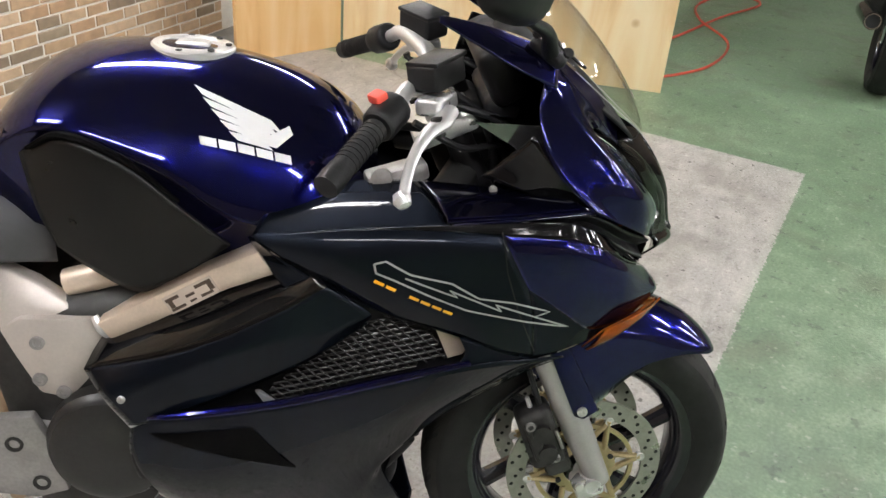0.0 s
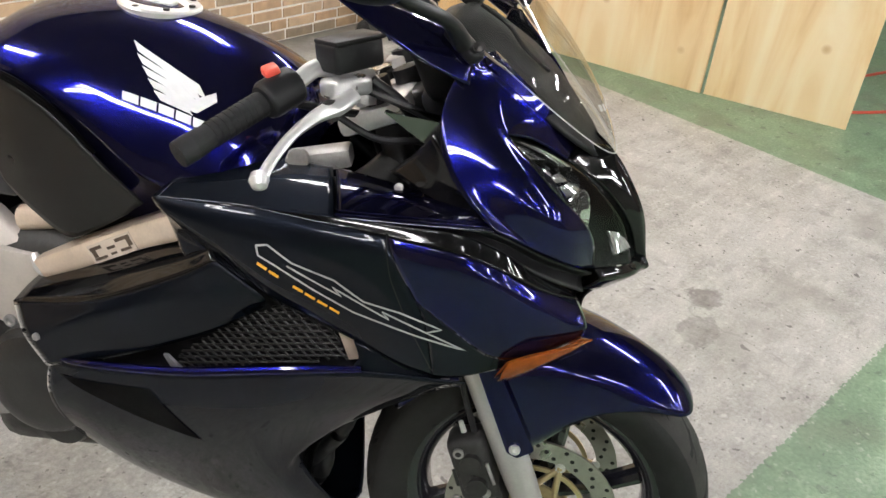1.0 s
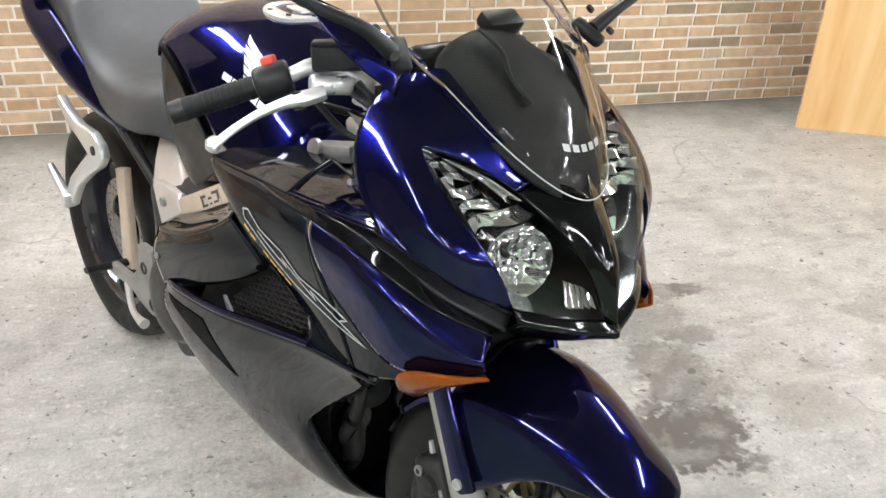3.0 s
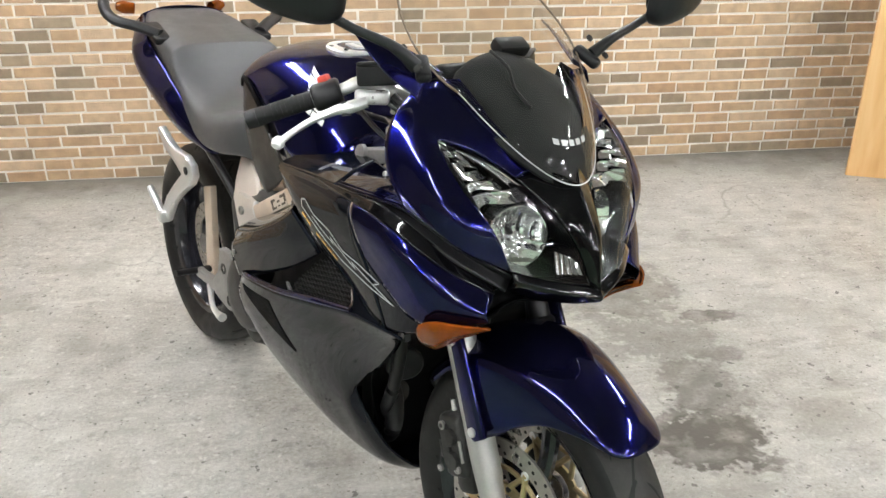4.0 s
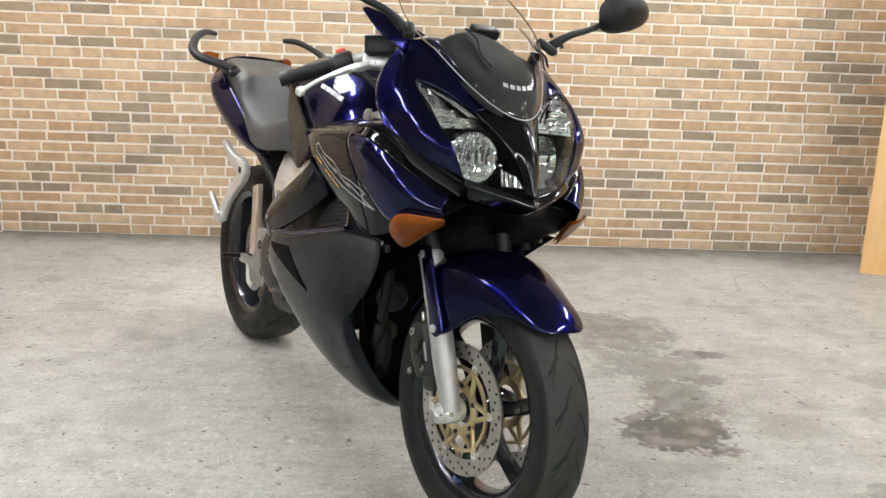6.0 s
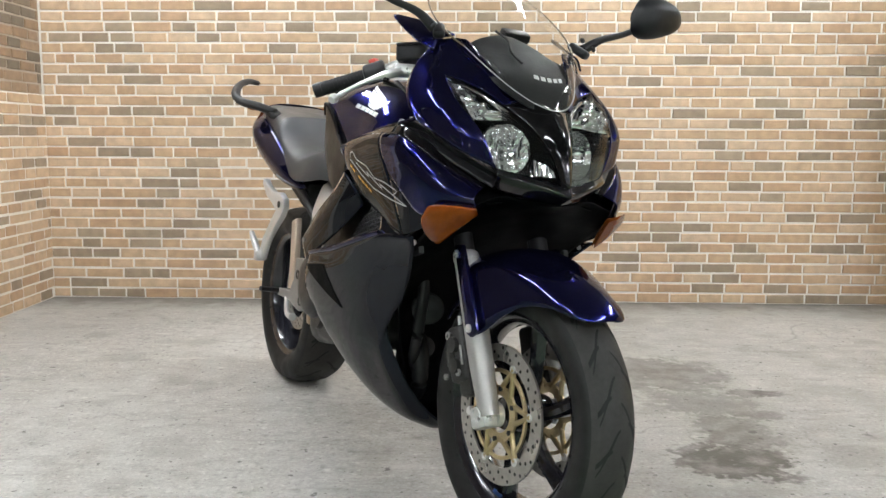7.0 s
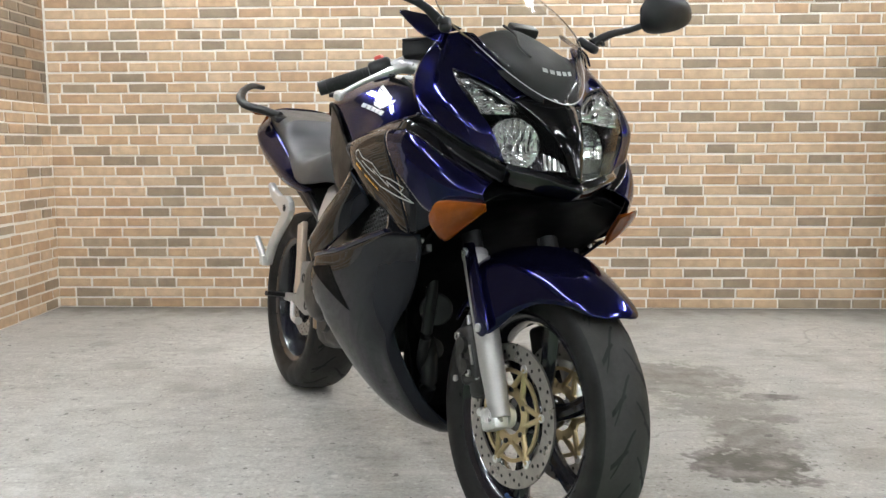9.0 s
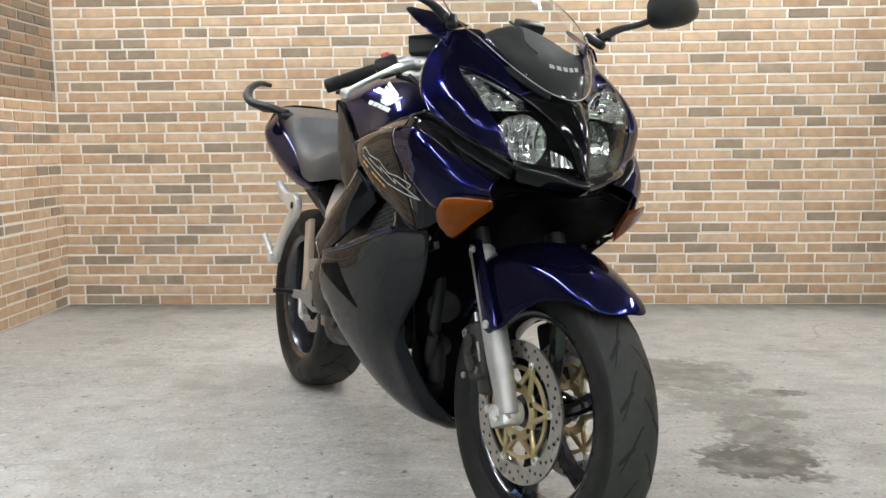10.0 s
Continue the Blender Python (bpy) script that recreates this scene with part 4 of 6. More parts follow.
for side in (1, -1):
    shape = LENS
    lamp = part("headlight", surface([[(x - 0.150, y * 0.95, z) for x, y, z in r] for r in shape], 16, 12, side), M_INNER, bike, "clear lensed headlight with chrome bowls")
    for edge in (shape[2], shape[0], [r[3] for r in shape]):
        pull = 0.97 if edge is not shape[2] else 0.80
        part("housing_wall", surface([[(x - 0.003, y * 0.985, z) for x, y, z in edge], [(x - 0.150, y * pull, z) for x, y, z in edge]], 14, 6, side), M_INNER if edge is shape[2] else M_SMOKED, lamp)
    part("lens", surface(shape, 24, 18, side), M_GLASS, lamp, "clear headlight lens")
    c, axis = (0.712, -0.090 * side, 0.854), (1, -0.34 * side, 0.10)
    part("reflector", fluted_bowl(c, axis), M_REFLECT, lamp, "round fluted chrome reflector bowl", angle=20)
    part("bulb", lathe([(-0.05, 0.006), (-0.030, 0.006), (-0.026, 0.004), (-0.025, 0.0)], c, axis, 20), M_DARK, lamp)
    up = bmesh.new()
    # stepped facets down the outer edge, a slim one along the brow and one across the foot, round a dark hollow
    for k, (t0, t1, f0, f1, dip, slant) in enumerate(((0.0, 0.20, 0.03, 0.97, 0.008, 0.3), (0.20, 0.36, 0.03, 0.72, 0.016, -0.6), (0.36, 0.52, 0.03, 0.62, 0.022, 0.7), (0.52, 0.68, 0.03, 0.58, 0.014, -0.5), (0.20, 0.84, 0.78, 0.98, 0.010, 0.4), (0.68, 0.84, 0.03, 0.66, 0.018, 0.6), (0.84, 1.04, 0.03, 0.97, 0.024, 0.6))):
        rows = []
        for t in (t0, (t0 + t1) / 2, t1):
            o = cr([np.array(q, float) for q in shape[0]], 0.04 + 1.50 * t)
            i = cr([np.array(q, float) for q in shape[2]], 0.06 + 1.30 * t)
            back = -0.008 - (dip if t0 < t < t1 else 0.012 * (t > t0))
            rows.append([tuple(o + (i - o) * f + np.array((back * (0.6 + 1.8 * g * (1 - g)) * (1 + slant * math.sin(8 * g + k)), 0, -0.002))) for g, f in ((g, f0 + (f1 - f0) * g) for g in (0, 0.25, 0.5, 0.75, 1))])
        up = join(up, surface(rows, 12, 8, side))
    part("upper_reflector", up, M_REFLECT, lamp, "stepped chrome upper reflector", angle=25)
    lamp_small = bmesh.new()
    for k in range(5):
        y0 = -0.058 + 0.0075 * k
        lamp_small = join(lamp_small, surface([[(0.780 + 0.0045 * k, y0, 0.805), (0.774 + 0.0045 * k, y0 + 0.004, 0.806), (0.784 + 0.0045 * k, y0 + 0.0075, 0.805)], [(0.764 + 0.004 * k, y0 + 0.006, 0.838 - 0.003 * k), (0.760 + 0.004 * k, y0 + 0.009, 0.838 - 0.003 * k), (0.767 + 0.004 * k, y0 + 0.0115, 0.836 - 0.003 * k)]], 5, 5, side))
    part("side_lamp", lamp_small, M_REFLECT, lamp, "small fluted side lamp")
    # dark trim round the bowl
    part("bowl_trim", lathe([(0.003, 0.054), (0.004, 0.0525), (-0.03, 0.052), (-0.03, 0.058), (0.003, 0.054)], c, axis, 40), M_REFLECT, lamp, "chrome rim of the bowl")

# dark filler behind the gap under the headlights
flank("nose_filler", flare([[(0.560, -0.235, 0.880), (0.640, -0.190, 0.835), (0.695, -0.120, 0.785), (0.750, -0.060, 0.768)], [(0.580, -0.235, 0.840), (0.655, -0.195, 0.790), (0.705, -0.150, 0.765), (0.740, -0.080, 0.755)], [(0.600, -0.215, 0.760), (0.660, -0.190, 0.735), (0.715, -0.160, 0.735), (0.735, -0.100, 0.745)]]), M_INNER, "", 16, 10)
# indicators
IND = [
    [(0.668, -0.243, 0.712), (0.700, -0.243, 0.733), (0.738, -0.215, 0.736), (0.768, -0.178, 0.734)],
    [(0.661, -0.243, 0.698), (0.694, -0.241, 0.711), (0.736, -0.210, 0.723), (0.764, -0.175, 0.730)],
    [(0.657, -0.232, 0.676), (0.683, -0.222, 0.683), (0.718, -0.198, 0.703), (0.757, -0.170, 0.726)],
    [(0.652, -0.210, 0.656), (0.662, -0.199, 0.655), (0.697, -0.183, 0.684), (0.750, -0.165, 0.722)],
]
for side in (1, -1):
    ind = part("indicator", surface(IND, 20, 14, side), M_AMBER, bike, "amber indicator lens", thick=0.003)
    part("housing", surface([[(x - 0.005, y + 0.003, z - 0.003) for x, y, z in IND[0]], [(x - 0.005, y + 0.002, z + 0.003) for x, y, z in IND[3]]], 16, 5, side), M_AMBER, ind, "amber back of the lens", thick=0.002)
    for k in range(6):
        q, n = on_surface(IND, 0.50 + 0.075 * k, 0.12)
        w, _ = on_surface(IND, 0.46 + 0.075 * k, 0.36)
        part("lens_rib", tube([tuple(q + n * 0.0012), tuple((q + w) / 2 + n * 0.0016), tuple(w + n * 0.0012)], 0.0010, 6, 6, True, side), M_AMBER, ind)

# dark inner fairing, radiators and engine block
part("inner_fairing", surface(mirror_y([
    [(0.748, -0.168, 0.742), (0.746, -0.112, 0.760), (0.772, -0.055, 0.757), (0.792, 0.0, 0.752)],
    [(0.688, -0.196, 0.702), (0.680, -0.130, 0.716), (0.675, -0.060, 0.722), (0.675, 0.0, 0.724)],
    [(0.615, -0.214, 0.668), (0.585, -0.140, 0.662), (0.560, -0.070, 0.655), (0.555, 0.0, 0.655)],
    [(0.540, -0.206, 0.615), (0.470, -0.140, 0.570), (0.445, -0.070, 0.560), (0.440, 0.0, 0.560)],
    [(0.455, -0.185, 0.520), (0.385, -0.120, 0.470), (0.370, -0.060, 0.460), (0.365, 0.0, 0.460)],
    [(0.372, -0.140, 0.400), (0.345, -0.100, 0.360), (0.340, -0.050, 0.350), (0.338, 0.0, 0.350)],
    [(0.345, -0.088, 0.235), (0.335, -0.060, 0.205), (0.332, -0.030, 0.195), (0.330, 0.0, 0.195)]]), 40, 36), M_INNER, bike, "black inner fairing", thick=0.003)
part("engine_block", box((0.0, 0, 0.50), (0.52, 0.34, 0.42), 0.05, (0, -10, 0), 3), M_DARK, bike, "dark engine block")
part("radiator_core", box((0.28, 0, 0.46), (0.05, 0.20, 0.46), 0.01, (0, -6, 0)), M_DARK, bike)
part("exhaust_header", tube([(0.30, -0.06, 0.42), (0.36, -0.07, 0.34), (0.33, -0.06, 0.24), (0.2, -0.05, 0.19)], 0.021, 14, 24), M_BLACK, bike)
part("exhaust_header", tube([(0.30, 0.06, 0.42), (0.36, 0.07, 0.34), (0.33, 0.06, 0.24), (0.2, 0.05, 0.19)], 0.021, 14, 24), M_BLACK, bike)

part("horn", join(lathe([(-0.022, 0.0), (-0.020, 0.024), (-0.006, 0.038), (0.004, 0.040), (0.008, 0.036), (0.010, 0.014), (0.013, 0.0)], (0.415, -0.088, 0.470), (1, -0.5, -0.1), 32), box((0.39, -0.075, 0.53), (0.008, 0.018, 0.09), 0.003, (0, -10, 0))), M_BLACK, bike, "round black horn")
for y in (-0.115, 0.115):
    part("coolant_hose", tube([(0.36, y, 0.60), (0.425, y * 0.95, 0.545), (0.405, y * 0.9, 0.42), (0.355, y * 0.75, 0.33), (0.33, y * 0.4, 0.27)], 0.014, 12, 30), M_BLACK, bike, "black coolant hose")
    part("hose_clip", tube([(0.419, y * 0.945, 0.535), (0.421, y * 0.943, 0.522)], 0.0155, 14, 2), M_BRACKET, bike)
    part("header_flange", lathe([(0, 0.026), (0.008, 0.026), (0.010, 0.018), (0.010, 0.0)], (0.352, y * 0.5, 0.36), (1, 0, 0.3), 20), M_DARK, bike)
for k in range(11):
    part("radiator_fin", box((0.308 + 0.0034 * k, 0, 0.300 + 0.032 * k), (0.004, 0.17, 0.0016), 0), M_DARK, bike)

# side radiator grille in the vent
for side in (1, -1):
    grille = part("radiator", plate([(0.02, 0.50), (0.30, 0.54), (0.57, 0.62), (0.54, 0.72), (0.34, 0.75), (0.12, 0.66)], -0.200, -0.185, 0.003, side), M_BLACK, bike, "side radiator behind a mesh grille")

    def inside(x, z):
        top = float(np.interp(x, (0.170, 0.275, 0.358, 0.396, 0.440), (0.578, 0.672, 0.718, 0.716, 0.637)))
        low = 0.550 + (x - 0.175) * (0.637 - 0.550) / (0.44 - 0.175)
        return low < z < top
    bars = bmesh.new()
    for fam in (0, 1):
        slope = 0.27 if fam == 0 else -0.95
        for k in range(-30, 48):
            z0 = 0.560 + k * (0.0105 if fam == 0 else 0.0170)
            run = [(x, z0 + slope * (x - 0.32)) for x in np.arange(0.172, 0.440, 0.003)]
            run = [q for q in run if inside(*q)]
            if len(run) < 2:
                continue
            bars = join(bars, tube([(run[0][0], -0.214, run[0][1]), (run[-1][0], -0.214, run[-1][1])], 0.0021, 5, 2, True, side))
    part("mesh_grille", bars, M_RADIATOR, grille, "grey diamond mesh")
    part("bracket", plate([(0.405, 0.722), (0.425, 0.712), (0.472, 0.668), (0.462, 0.648), (0.440, 0.640)], -0.219, -0.2165, 0.001, side), M_FRAME, grille, "pale aluminium bracket")
    part("bracket", plate([(0.150, 0.576), (0.158, 0.577), (0.182, 0.556), (0.165, 0.552)], -0.222, -0.2165, 0.001, side), M_ALLOY, grille)

# lip of the vent and painted shade of the facet on the lower cowl
def decal(cloud, corners, lift, na=10, nb=3, side=1):
    """A flat mark of four corners (x, z) laid on the sheet whose points are given."""
    bm = bmesh.new()
    c = [np.array(q, float) for q in corners]
    v = []
    for i in range(na + 1):
        row = []
        for j in range(nb + 1):
            s, t = i / na, j / nb
            x, z = (c[0] * (1 - s) + c[1] * s) * (1 - t) + (c[3] * (1 - s) + c[2] * s) * t
            row.append(bm.verts.new((x, (y_on(cloud, x, z) - lift) * side, z)))
        v.append(row)
    for i in range(na):
        for j in range(nb):
            bm.faces.new((v[i][j], v[i + 1][j], v[i + 1][j + 1], v[i][j + 1]))
    return bm


def stroke(cloud, pts, width, lift, side=1, closed=False):
    """A painted line of even width along points (x, z) on the sheet, one joined strip."""
    p = [np.array(q, float) for q in (list(pts) + ([pts[0]] if closed else []))]
    line = [p[0]]
    for a, b in zip(p, p[1:]):
        n = max(2, int(np.linalg.norm(b - a) / 0.010))
        line += [a + (b - a) * k / n for k in range(1, n + 1)]
    bm = bmesh.new()
    last = None
    for k, q in enumerate(line):
        d = line[min(k + 1, len(line) - 1)] - line[max(k - 1, 0)]
        d = d / (np.linalg.norm(d) + 1e-9)
        nrm = np.array((-d[1], d[0])) * width / 2
        pair = [bm.verts.new((x, (y_on(cloud, x, z) - lift) * side, z)) for x, z in (q - nrm, q + nrm)]
        if last:
            bm.faces.new((last[0], pair[0], pair[1], last[1]))
        last = pair
    return bm


C_LOWER, C_MID = samples(LOWER[:5]), samples(MID)
for side in (1, -1):
    part("vent_lip", tube([(x, y - 0.001, z + 0.003) for x, y, z in LOWER[0][:5]], [0.002, 0.006, 0.007, 0.007, 0.005], 10, 40, True, side), M_PAINT, bike, "blue lip of the side vent")
    # near-black sheet laid on the cowl; the facet's darker look is put into its colour
    part("facet_shade", decal(C_LOWER, ((-0.005, 0.520), (0.150, 0.540), (0.212, 0.434), (0.2105, 0.4335)), 0.0045, 16, 10, side), M_INNER, bike, "dark triangle painted as the shade of a facet")
    # model emblem as a plain outlined shape, with a short yellow bar under it
    emblem = [(0.322, 0.826), (0.338, 0.831), (0.372, 0.812), (0.430, 0.800), (0.470, 0.775), (0.520, 0.768), (0.575, 0.752), (0.555, 0.742), (0.608, 0.722), (0.545, 0.732), (0.500, 0.742), (0.455, 0.752), (0.405, 0.775), (0.350, 0.802), (0.325, 0.812)]
    part("emblem", stroke(C_MID, emblem, 0.0030, 0.0016, side, True), M_SILVERLINE, bike, "silver outlined emblem", smooth=False)
    part("emblem", stroke(C_MID, [(0.365, 0.806), (0.440, 0.776), (0.428, 0.788), (0.505, 0.752), (0.495, 0.764), (0.560, 0.740)], 0.0028, 0.0016, side), M_SILVERLINE, bike, "silver outlined emblem", smooth=False)
    yb = bmesh.new()
    for k in range(7):
        if k == 2:
            continue
        x0 = 0.322 + 0.0165 * k
        z0 = 0.797 - 0.0083 * k
        yb = join(yb, decal(C_MID, ((x0, z0), (x0 + 0.0135, z0 - 0.0066), (x0 + 0.0155, z0 - 0.0016), (x0 + 0.002, z0 + 0.005)), 0.0016, 3, 1, side))
    part("emblem_bar", yb, M_YELLOW, bike, "yellow emblem bar", smooth=False)
    part("panel_seam", stroke(C_MID, [(0.493, 0.878), (0.505, 0.82), (0.530, 0.75), (0.565, 0.672)], 0.0018, 0.0012, side), M_GROOVE, bike, smooth=False)
    # fasteners
    for x, y, z in ((0.581, -0.2195, 0.645), (0.497, -0.251, 0.884), (0.486, -0.202, 0.911), (-0.037, -0.258, 0.583)):
        part("bolt", lathe([(-0.004, 0.0060), (0.001, 0.0060), (0.002, 0.0045), (0.002, 0.0)], (x, y * side, z), (0, -side, 0.25), 16), M_BRACKET, bike)

# ---- tank ----
# x, top, half width, height of the crease, foot of the side
TANK_SECTIONS = [(-0.275, 0.850, 0.055, 0.825, 0.80), (-0.235, 0.940, 0.125, 0.885, 0.80), (-0.17, 1.010, 0.168, 0.950, 0.80), (-0.09, 1.042, 0.188, 0.965, 0.775), (0.03, 1.048, 0.200, 0.920, 0.752), (0.13, 1.034, 0.204, 0.858, 0.780), (0.22, 1.004, 0.198, 0.850, 0.830), (0.285, 0.962, 0.165, 0.860, 0.840), (0.325, 0.905, 0.105, 0.860, 0.840)]


def tank_rows():
    rows = []
    for x, top, w, mz, foot in TANK_SECTIONS:
        h = top - mz
        half = [(x, -w * 0.74, foot), (x, -w * 0.88, (foot + mz) / 2), (x, -w * 0.972, mz - 0.012), (x, -w, mz), (x, -w * 0.93, mz + 0.22 * h), (x, -w * 0.80, mz + 0.50 * h), (x, -w * 0.57, mz + 0.77 * h), (x, -w * 0.28, mz + 0.94 * h), (x, 0.0, top)]
        rows.append(half + [(a, -b, c) for a, b, c in reversed(half[:-1])])
    return rows


TANK = tank_rows()
tank = part("fuel_tank", surface(TANK, 60, 44), M_PAINT, bike, "deep blue metallic fuel tank")
part("filler_cap", join(lathe([(-0.02, 0.062), (0.001, 0.062), (0.004, 0.059), (0.005, 0.046), (0.002, 0.044), (0.002, 0.0)], (0.045, 0, 1.043), (0.05, 0, 1), 40), box((0.045, 0, 1.047), (0.05, 0.022, 0.007), 0.003)), M_LEVER, tank, "polished filler cap")
for k in range(7):
    a = 2 * math.pi * k / 7
    part("cap_bolt", lathe([(0, 0.005), (0.003, 0.005), (0.004, 0.0)], (0.045 + 0.052 * math.cos(a), 0.052 * math.sin(a), 1.046), (0, 0, 1), 10), M_DARK, tank)
half_tank = samples([r[:9] for r in TANK], 130)
for side in (1, -1):
    for k in range(5):
        f = k / 4
        x0, z0 = 0.064 + 0.052 * f, 1.016 - 0.052 * f
        part("wing_emblem", decal(half_tank, ((x0, z0), (0.172 - 0.012 * f, 0.974 - 0.020 * f), (0.190 - 0.012 * f, 0.958 - 0.018 * f), (x0 + 0.013, z0 - 0.0110)), 0.0015, 14, 2, side), M_WHITE, tank, "white feather shaped emblem")
    part("wing_emblem", decal(half_tank, ((0.150, 0.950), (0.197, 0.967), (0.203, 0.957), (0.182, 0.943)), 0.0017, 12, 4, side), M_WHITE, tank, "white feather shaped emblem")
    for k in range(5):
        x0, z0 = 0.078 + 0.0252 * k, 0.961 - 0.0056 * k
        part("maker_mark", decal(half_tank, ((x0, z0), (x0 + 0.0225, z0 - 0.0050), (x0 + 0.0250, z0 - 0.0155), (x0 + 0.0025, z0 - 0.0105)), 0.0016, 4, 3, side), M_WHITE, tank, "plain white block")
    # side cover under the tank
    part("knee_cover", surface([[(-0.165, -0.166, 0.925), (-0.10, -0.192, 0.958), (-0.02, -0.203, 0.928), (0.05, -0.2085, 0.872), (0.12, -0.206, 0.812)], [(-0.150, -0.172, 0.845), (-0.085, -0.190, 0.845), (-0.03, -0.196, 0.825), (0.03, -0.200, 0.805), (0.105, -0.203, 0.800)], [(-0.130, -0.168, 0.785), (-0.08, -0.178, 0.752), (-0.02, -0.184, 0.722), (0.03, -0.190, 0.745), (0.092, -0.200, 0.788)]], 30, 18, side), M_KNEE, bike, "matte black knee cover beside the tank", thick=0.006)
    part("knee_seam", tube([(-0.150, -0.176, 0.936), (-0.095, -0.194, 0.962), (-0.016, -0.204, 0.934), (0.054, -0.208, 0.878)], [0.003, 0.006, 0.006, 0.003], 8, 30, True, side), M_INNER, bike)

# ---- seat and tail ----
SEAT_SECTIONS = [(-0.150, 0.805, 0.120, 0.735), (-0.22, 0.850, 0.150, 0.745), (-0.30, 0.835, 0.172, 0.735), (-0.40, 0.820, 0.178, 0.735), (-0.50, 0.838, 0.176, 0.770), (-0.58, 0.880, 0.172, 0.815), (-0.63, 0.935, 0.168, 0.850), (-0.66, 0.950, 0.166, 0.865), (-0.80, 0.972, 0.156, 0.915), (-0.95, 0.995, 0.118, 0.960), (-1.0, 0.985, 0.07, 0.965)]


def seat_rows():
    rows = []
    for x, top, w, low in SEAT_SECTIONS:
        h = top - low
        half = [(x, -w, low), (x, -w * 1.0, low + 0.35 * h), (x, -w * 0.93, low + 0.74 * h), (x, -w * 0.72, low + 0.95 * h), (x, -w * 0.35, low + 0.99 * h), (x, 0.0, top)]
        rows.append(half + [(a, -b, c) for a, b, c in reversed(half[:-1])])
    return rows


part("seat", surface(seat_rows(), 48, 56), M_SEAT, bike, "dark grey vinyl two level seat", thick=0.004)
part("tail_centre", surface(mirror_y([[(-0.95, -0.125, 0.985), (-0.96, -0.07, 1.0), (-0.965, 0.0, 1.004)], [(-1.02, -0.11, 0.965), (-1.04, -0.06, 0.975), (-1.05, 0, 0.978)], [(-1.02, -0.08, 0.91), (-1.04, -0.05, 0.91), (-1.05, 0, 0.91)]]), 20, 12), M_PAINT, bike, thick=0.003)
part("undertail", box((-0.72, 0, 0.76), (0.46, 0.20, 0.10), 0.02, (0, 21, 0)), M_BLACK, bike)
for side in (1, -1):
    rail = part("grab_rail", tube([(-0.740, -0.150, 0.955), (-0.780, -0.195, 0.972), (-0.825, -0.246, 0.986), (-0.880, -0.256, 1.012), (-0.960, -0.225, 1.050), (-1.020, -0.178, 1.074), (-1.048, -0.132, 1.074)], [0.019, 0.020, 0.019, 0.016, 0.015, 0.015, 0.012], 12, 34, True, side, 0.75), M_BLACK, bike, "black grab rail")
    part("mount", box((-0.77, -0.150 * side, 0.955), (0.12, 0.05, 0.022), 0.008, (0, 15, 0)), M_BLACK, rail)
    part("rear_indicator", lathe([(0.040, 0.0), (0.036, 0.012), (0.016, 0.019), (-0.016, 0.016)], (-1.045, -0.136 * side, 0.988), (-0.5, -side, 0.1), 20), M_AMBER, bike, "amber rear indicator")

# ---- frame ----
def bent(bm, f):
    """Moves every point of a mesh by a rule."""
    for v in bm.verts:
        v.co = Vector(f(*v.co))
    return bm


def lean(x, y, z):
    """The arm of the pivot plate leans in and back towards its top."""
    up = z - 0.645
    return (x - 0.5 * up, y * (1 - 3.6 * up), z)


for side in (1, -1):
    fr = part("frame", bent(plate([(-0.085, 0.668), (0.09, 0.766), (0.168, 0.810), (0.192, 0.807), (0.204, 0.789), (0.188, 0.773), (0.105, 0.728), (-0.062, 0.636)], -0.190, -0.140, 0.008, side), lambda x, y, z: (x, y - side * 0.30 * max(0.0, x - 0.1055), z)), M_FRAME, bike, "champagne aluminium frame beam")
    part("pivot_plate", plate([(-0.085, 0.668), (-0.062, 0.636), (-0.105, 0.562), (-0.140, 0.520), (-0.185, 0.530), (-0.215, 0.600), (-0.232, 0.645), (-0.200, 0.664)], -0.172, -0.138, 0.006, side), M_PIVOT, fr, "silver aluminium pivot plate")
    part("pivot_arm", bent(plate([(-0.082, 0.655), (-0.230, 0.642), (-0.245, 0.680), (-0.250, 0.728), (-0.218, 0.740), (-0.150, 0.708)], -0.172, -0.138, 0.007, side), lean), M_PIVOT, fr, "silver aluminium arm of the pivot plate")
    part("lower_plate", plate([(-0.232, 0.60), (-0.245, 0.66), (-0.260, 0.64), (-0.281, 0.40), (-0.268, 0.30), (-0.244, 0.30), (-0.253, 0.42)], -0.155, -0.130, 0.005, side), M_STAY, fr, "weathered bronze coloured stay")
    part("weld", tube([(-0.088, -0.176, 0.674), (-0.077, -0.182, 0.656), (-0.064, -0.176, 0.636)], [0.006, 0.008, 0.006], 8, 12, True, side), M_LEVER, fr, "bright weld bead")
    part("cross_tube", tube([(-0.14, -0.12, 0.70), (-0.02, -0.12, 0.735)], 0.022, 12, 4, True, side), M_FRAME, fr)
    for x, z in ((-0.177, 0.624), (-0.181, 0.558), (-0.148, 0.535)):
        part("bolt", lathe([(-0.002, 0.011), (0.003, 0.011), (0.004, 0.009), (0.003, 0.006), (0.0, 0.0055), (0.0, 0.0)], (x, -0.174 * side, z), (0, -side, 0), 18), M_BRACKET, fr)
sticker = part("sticker", box((0.058, -0.1908, 0.7225), (0.082, 0.001, 0.030), 0.0, (0, -30, 0)), M_STICKER, bike, "pale warning sticker", smooth=False)
ink = bmesh.new()
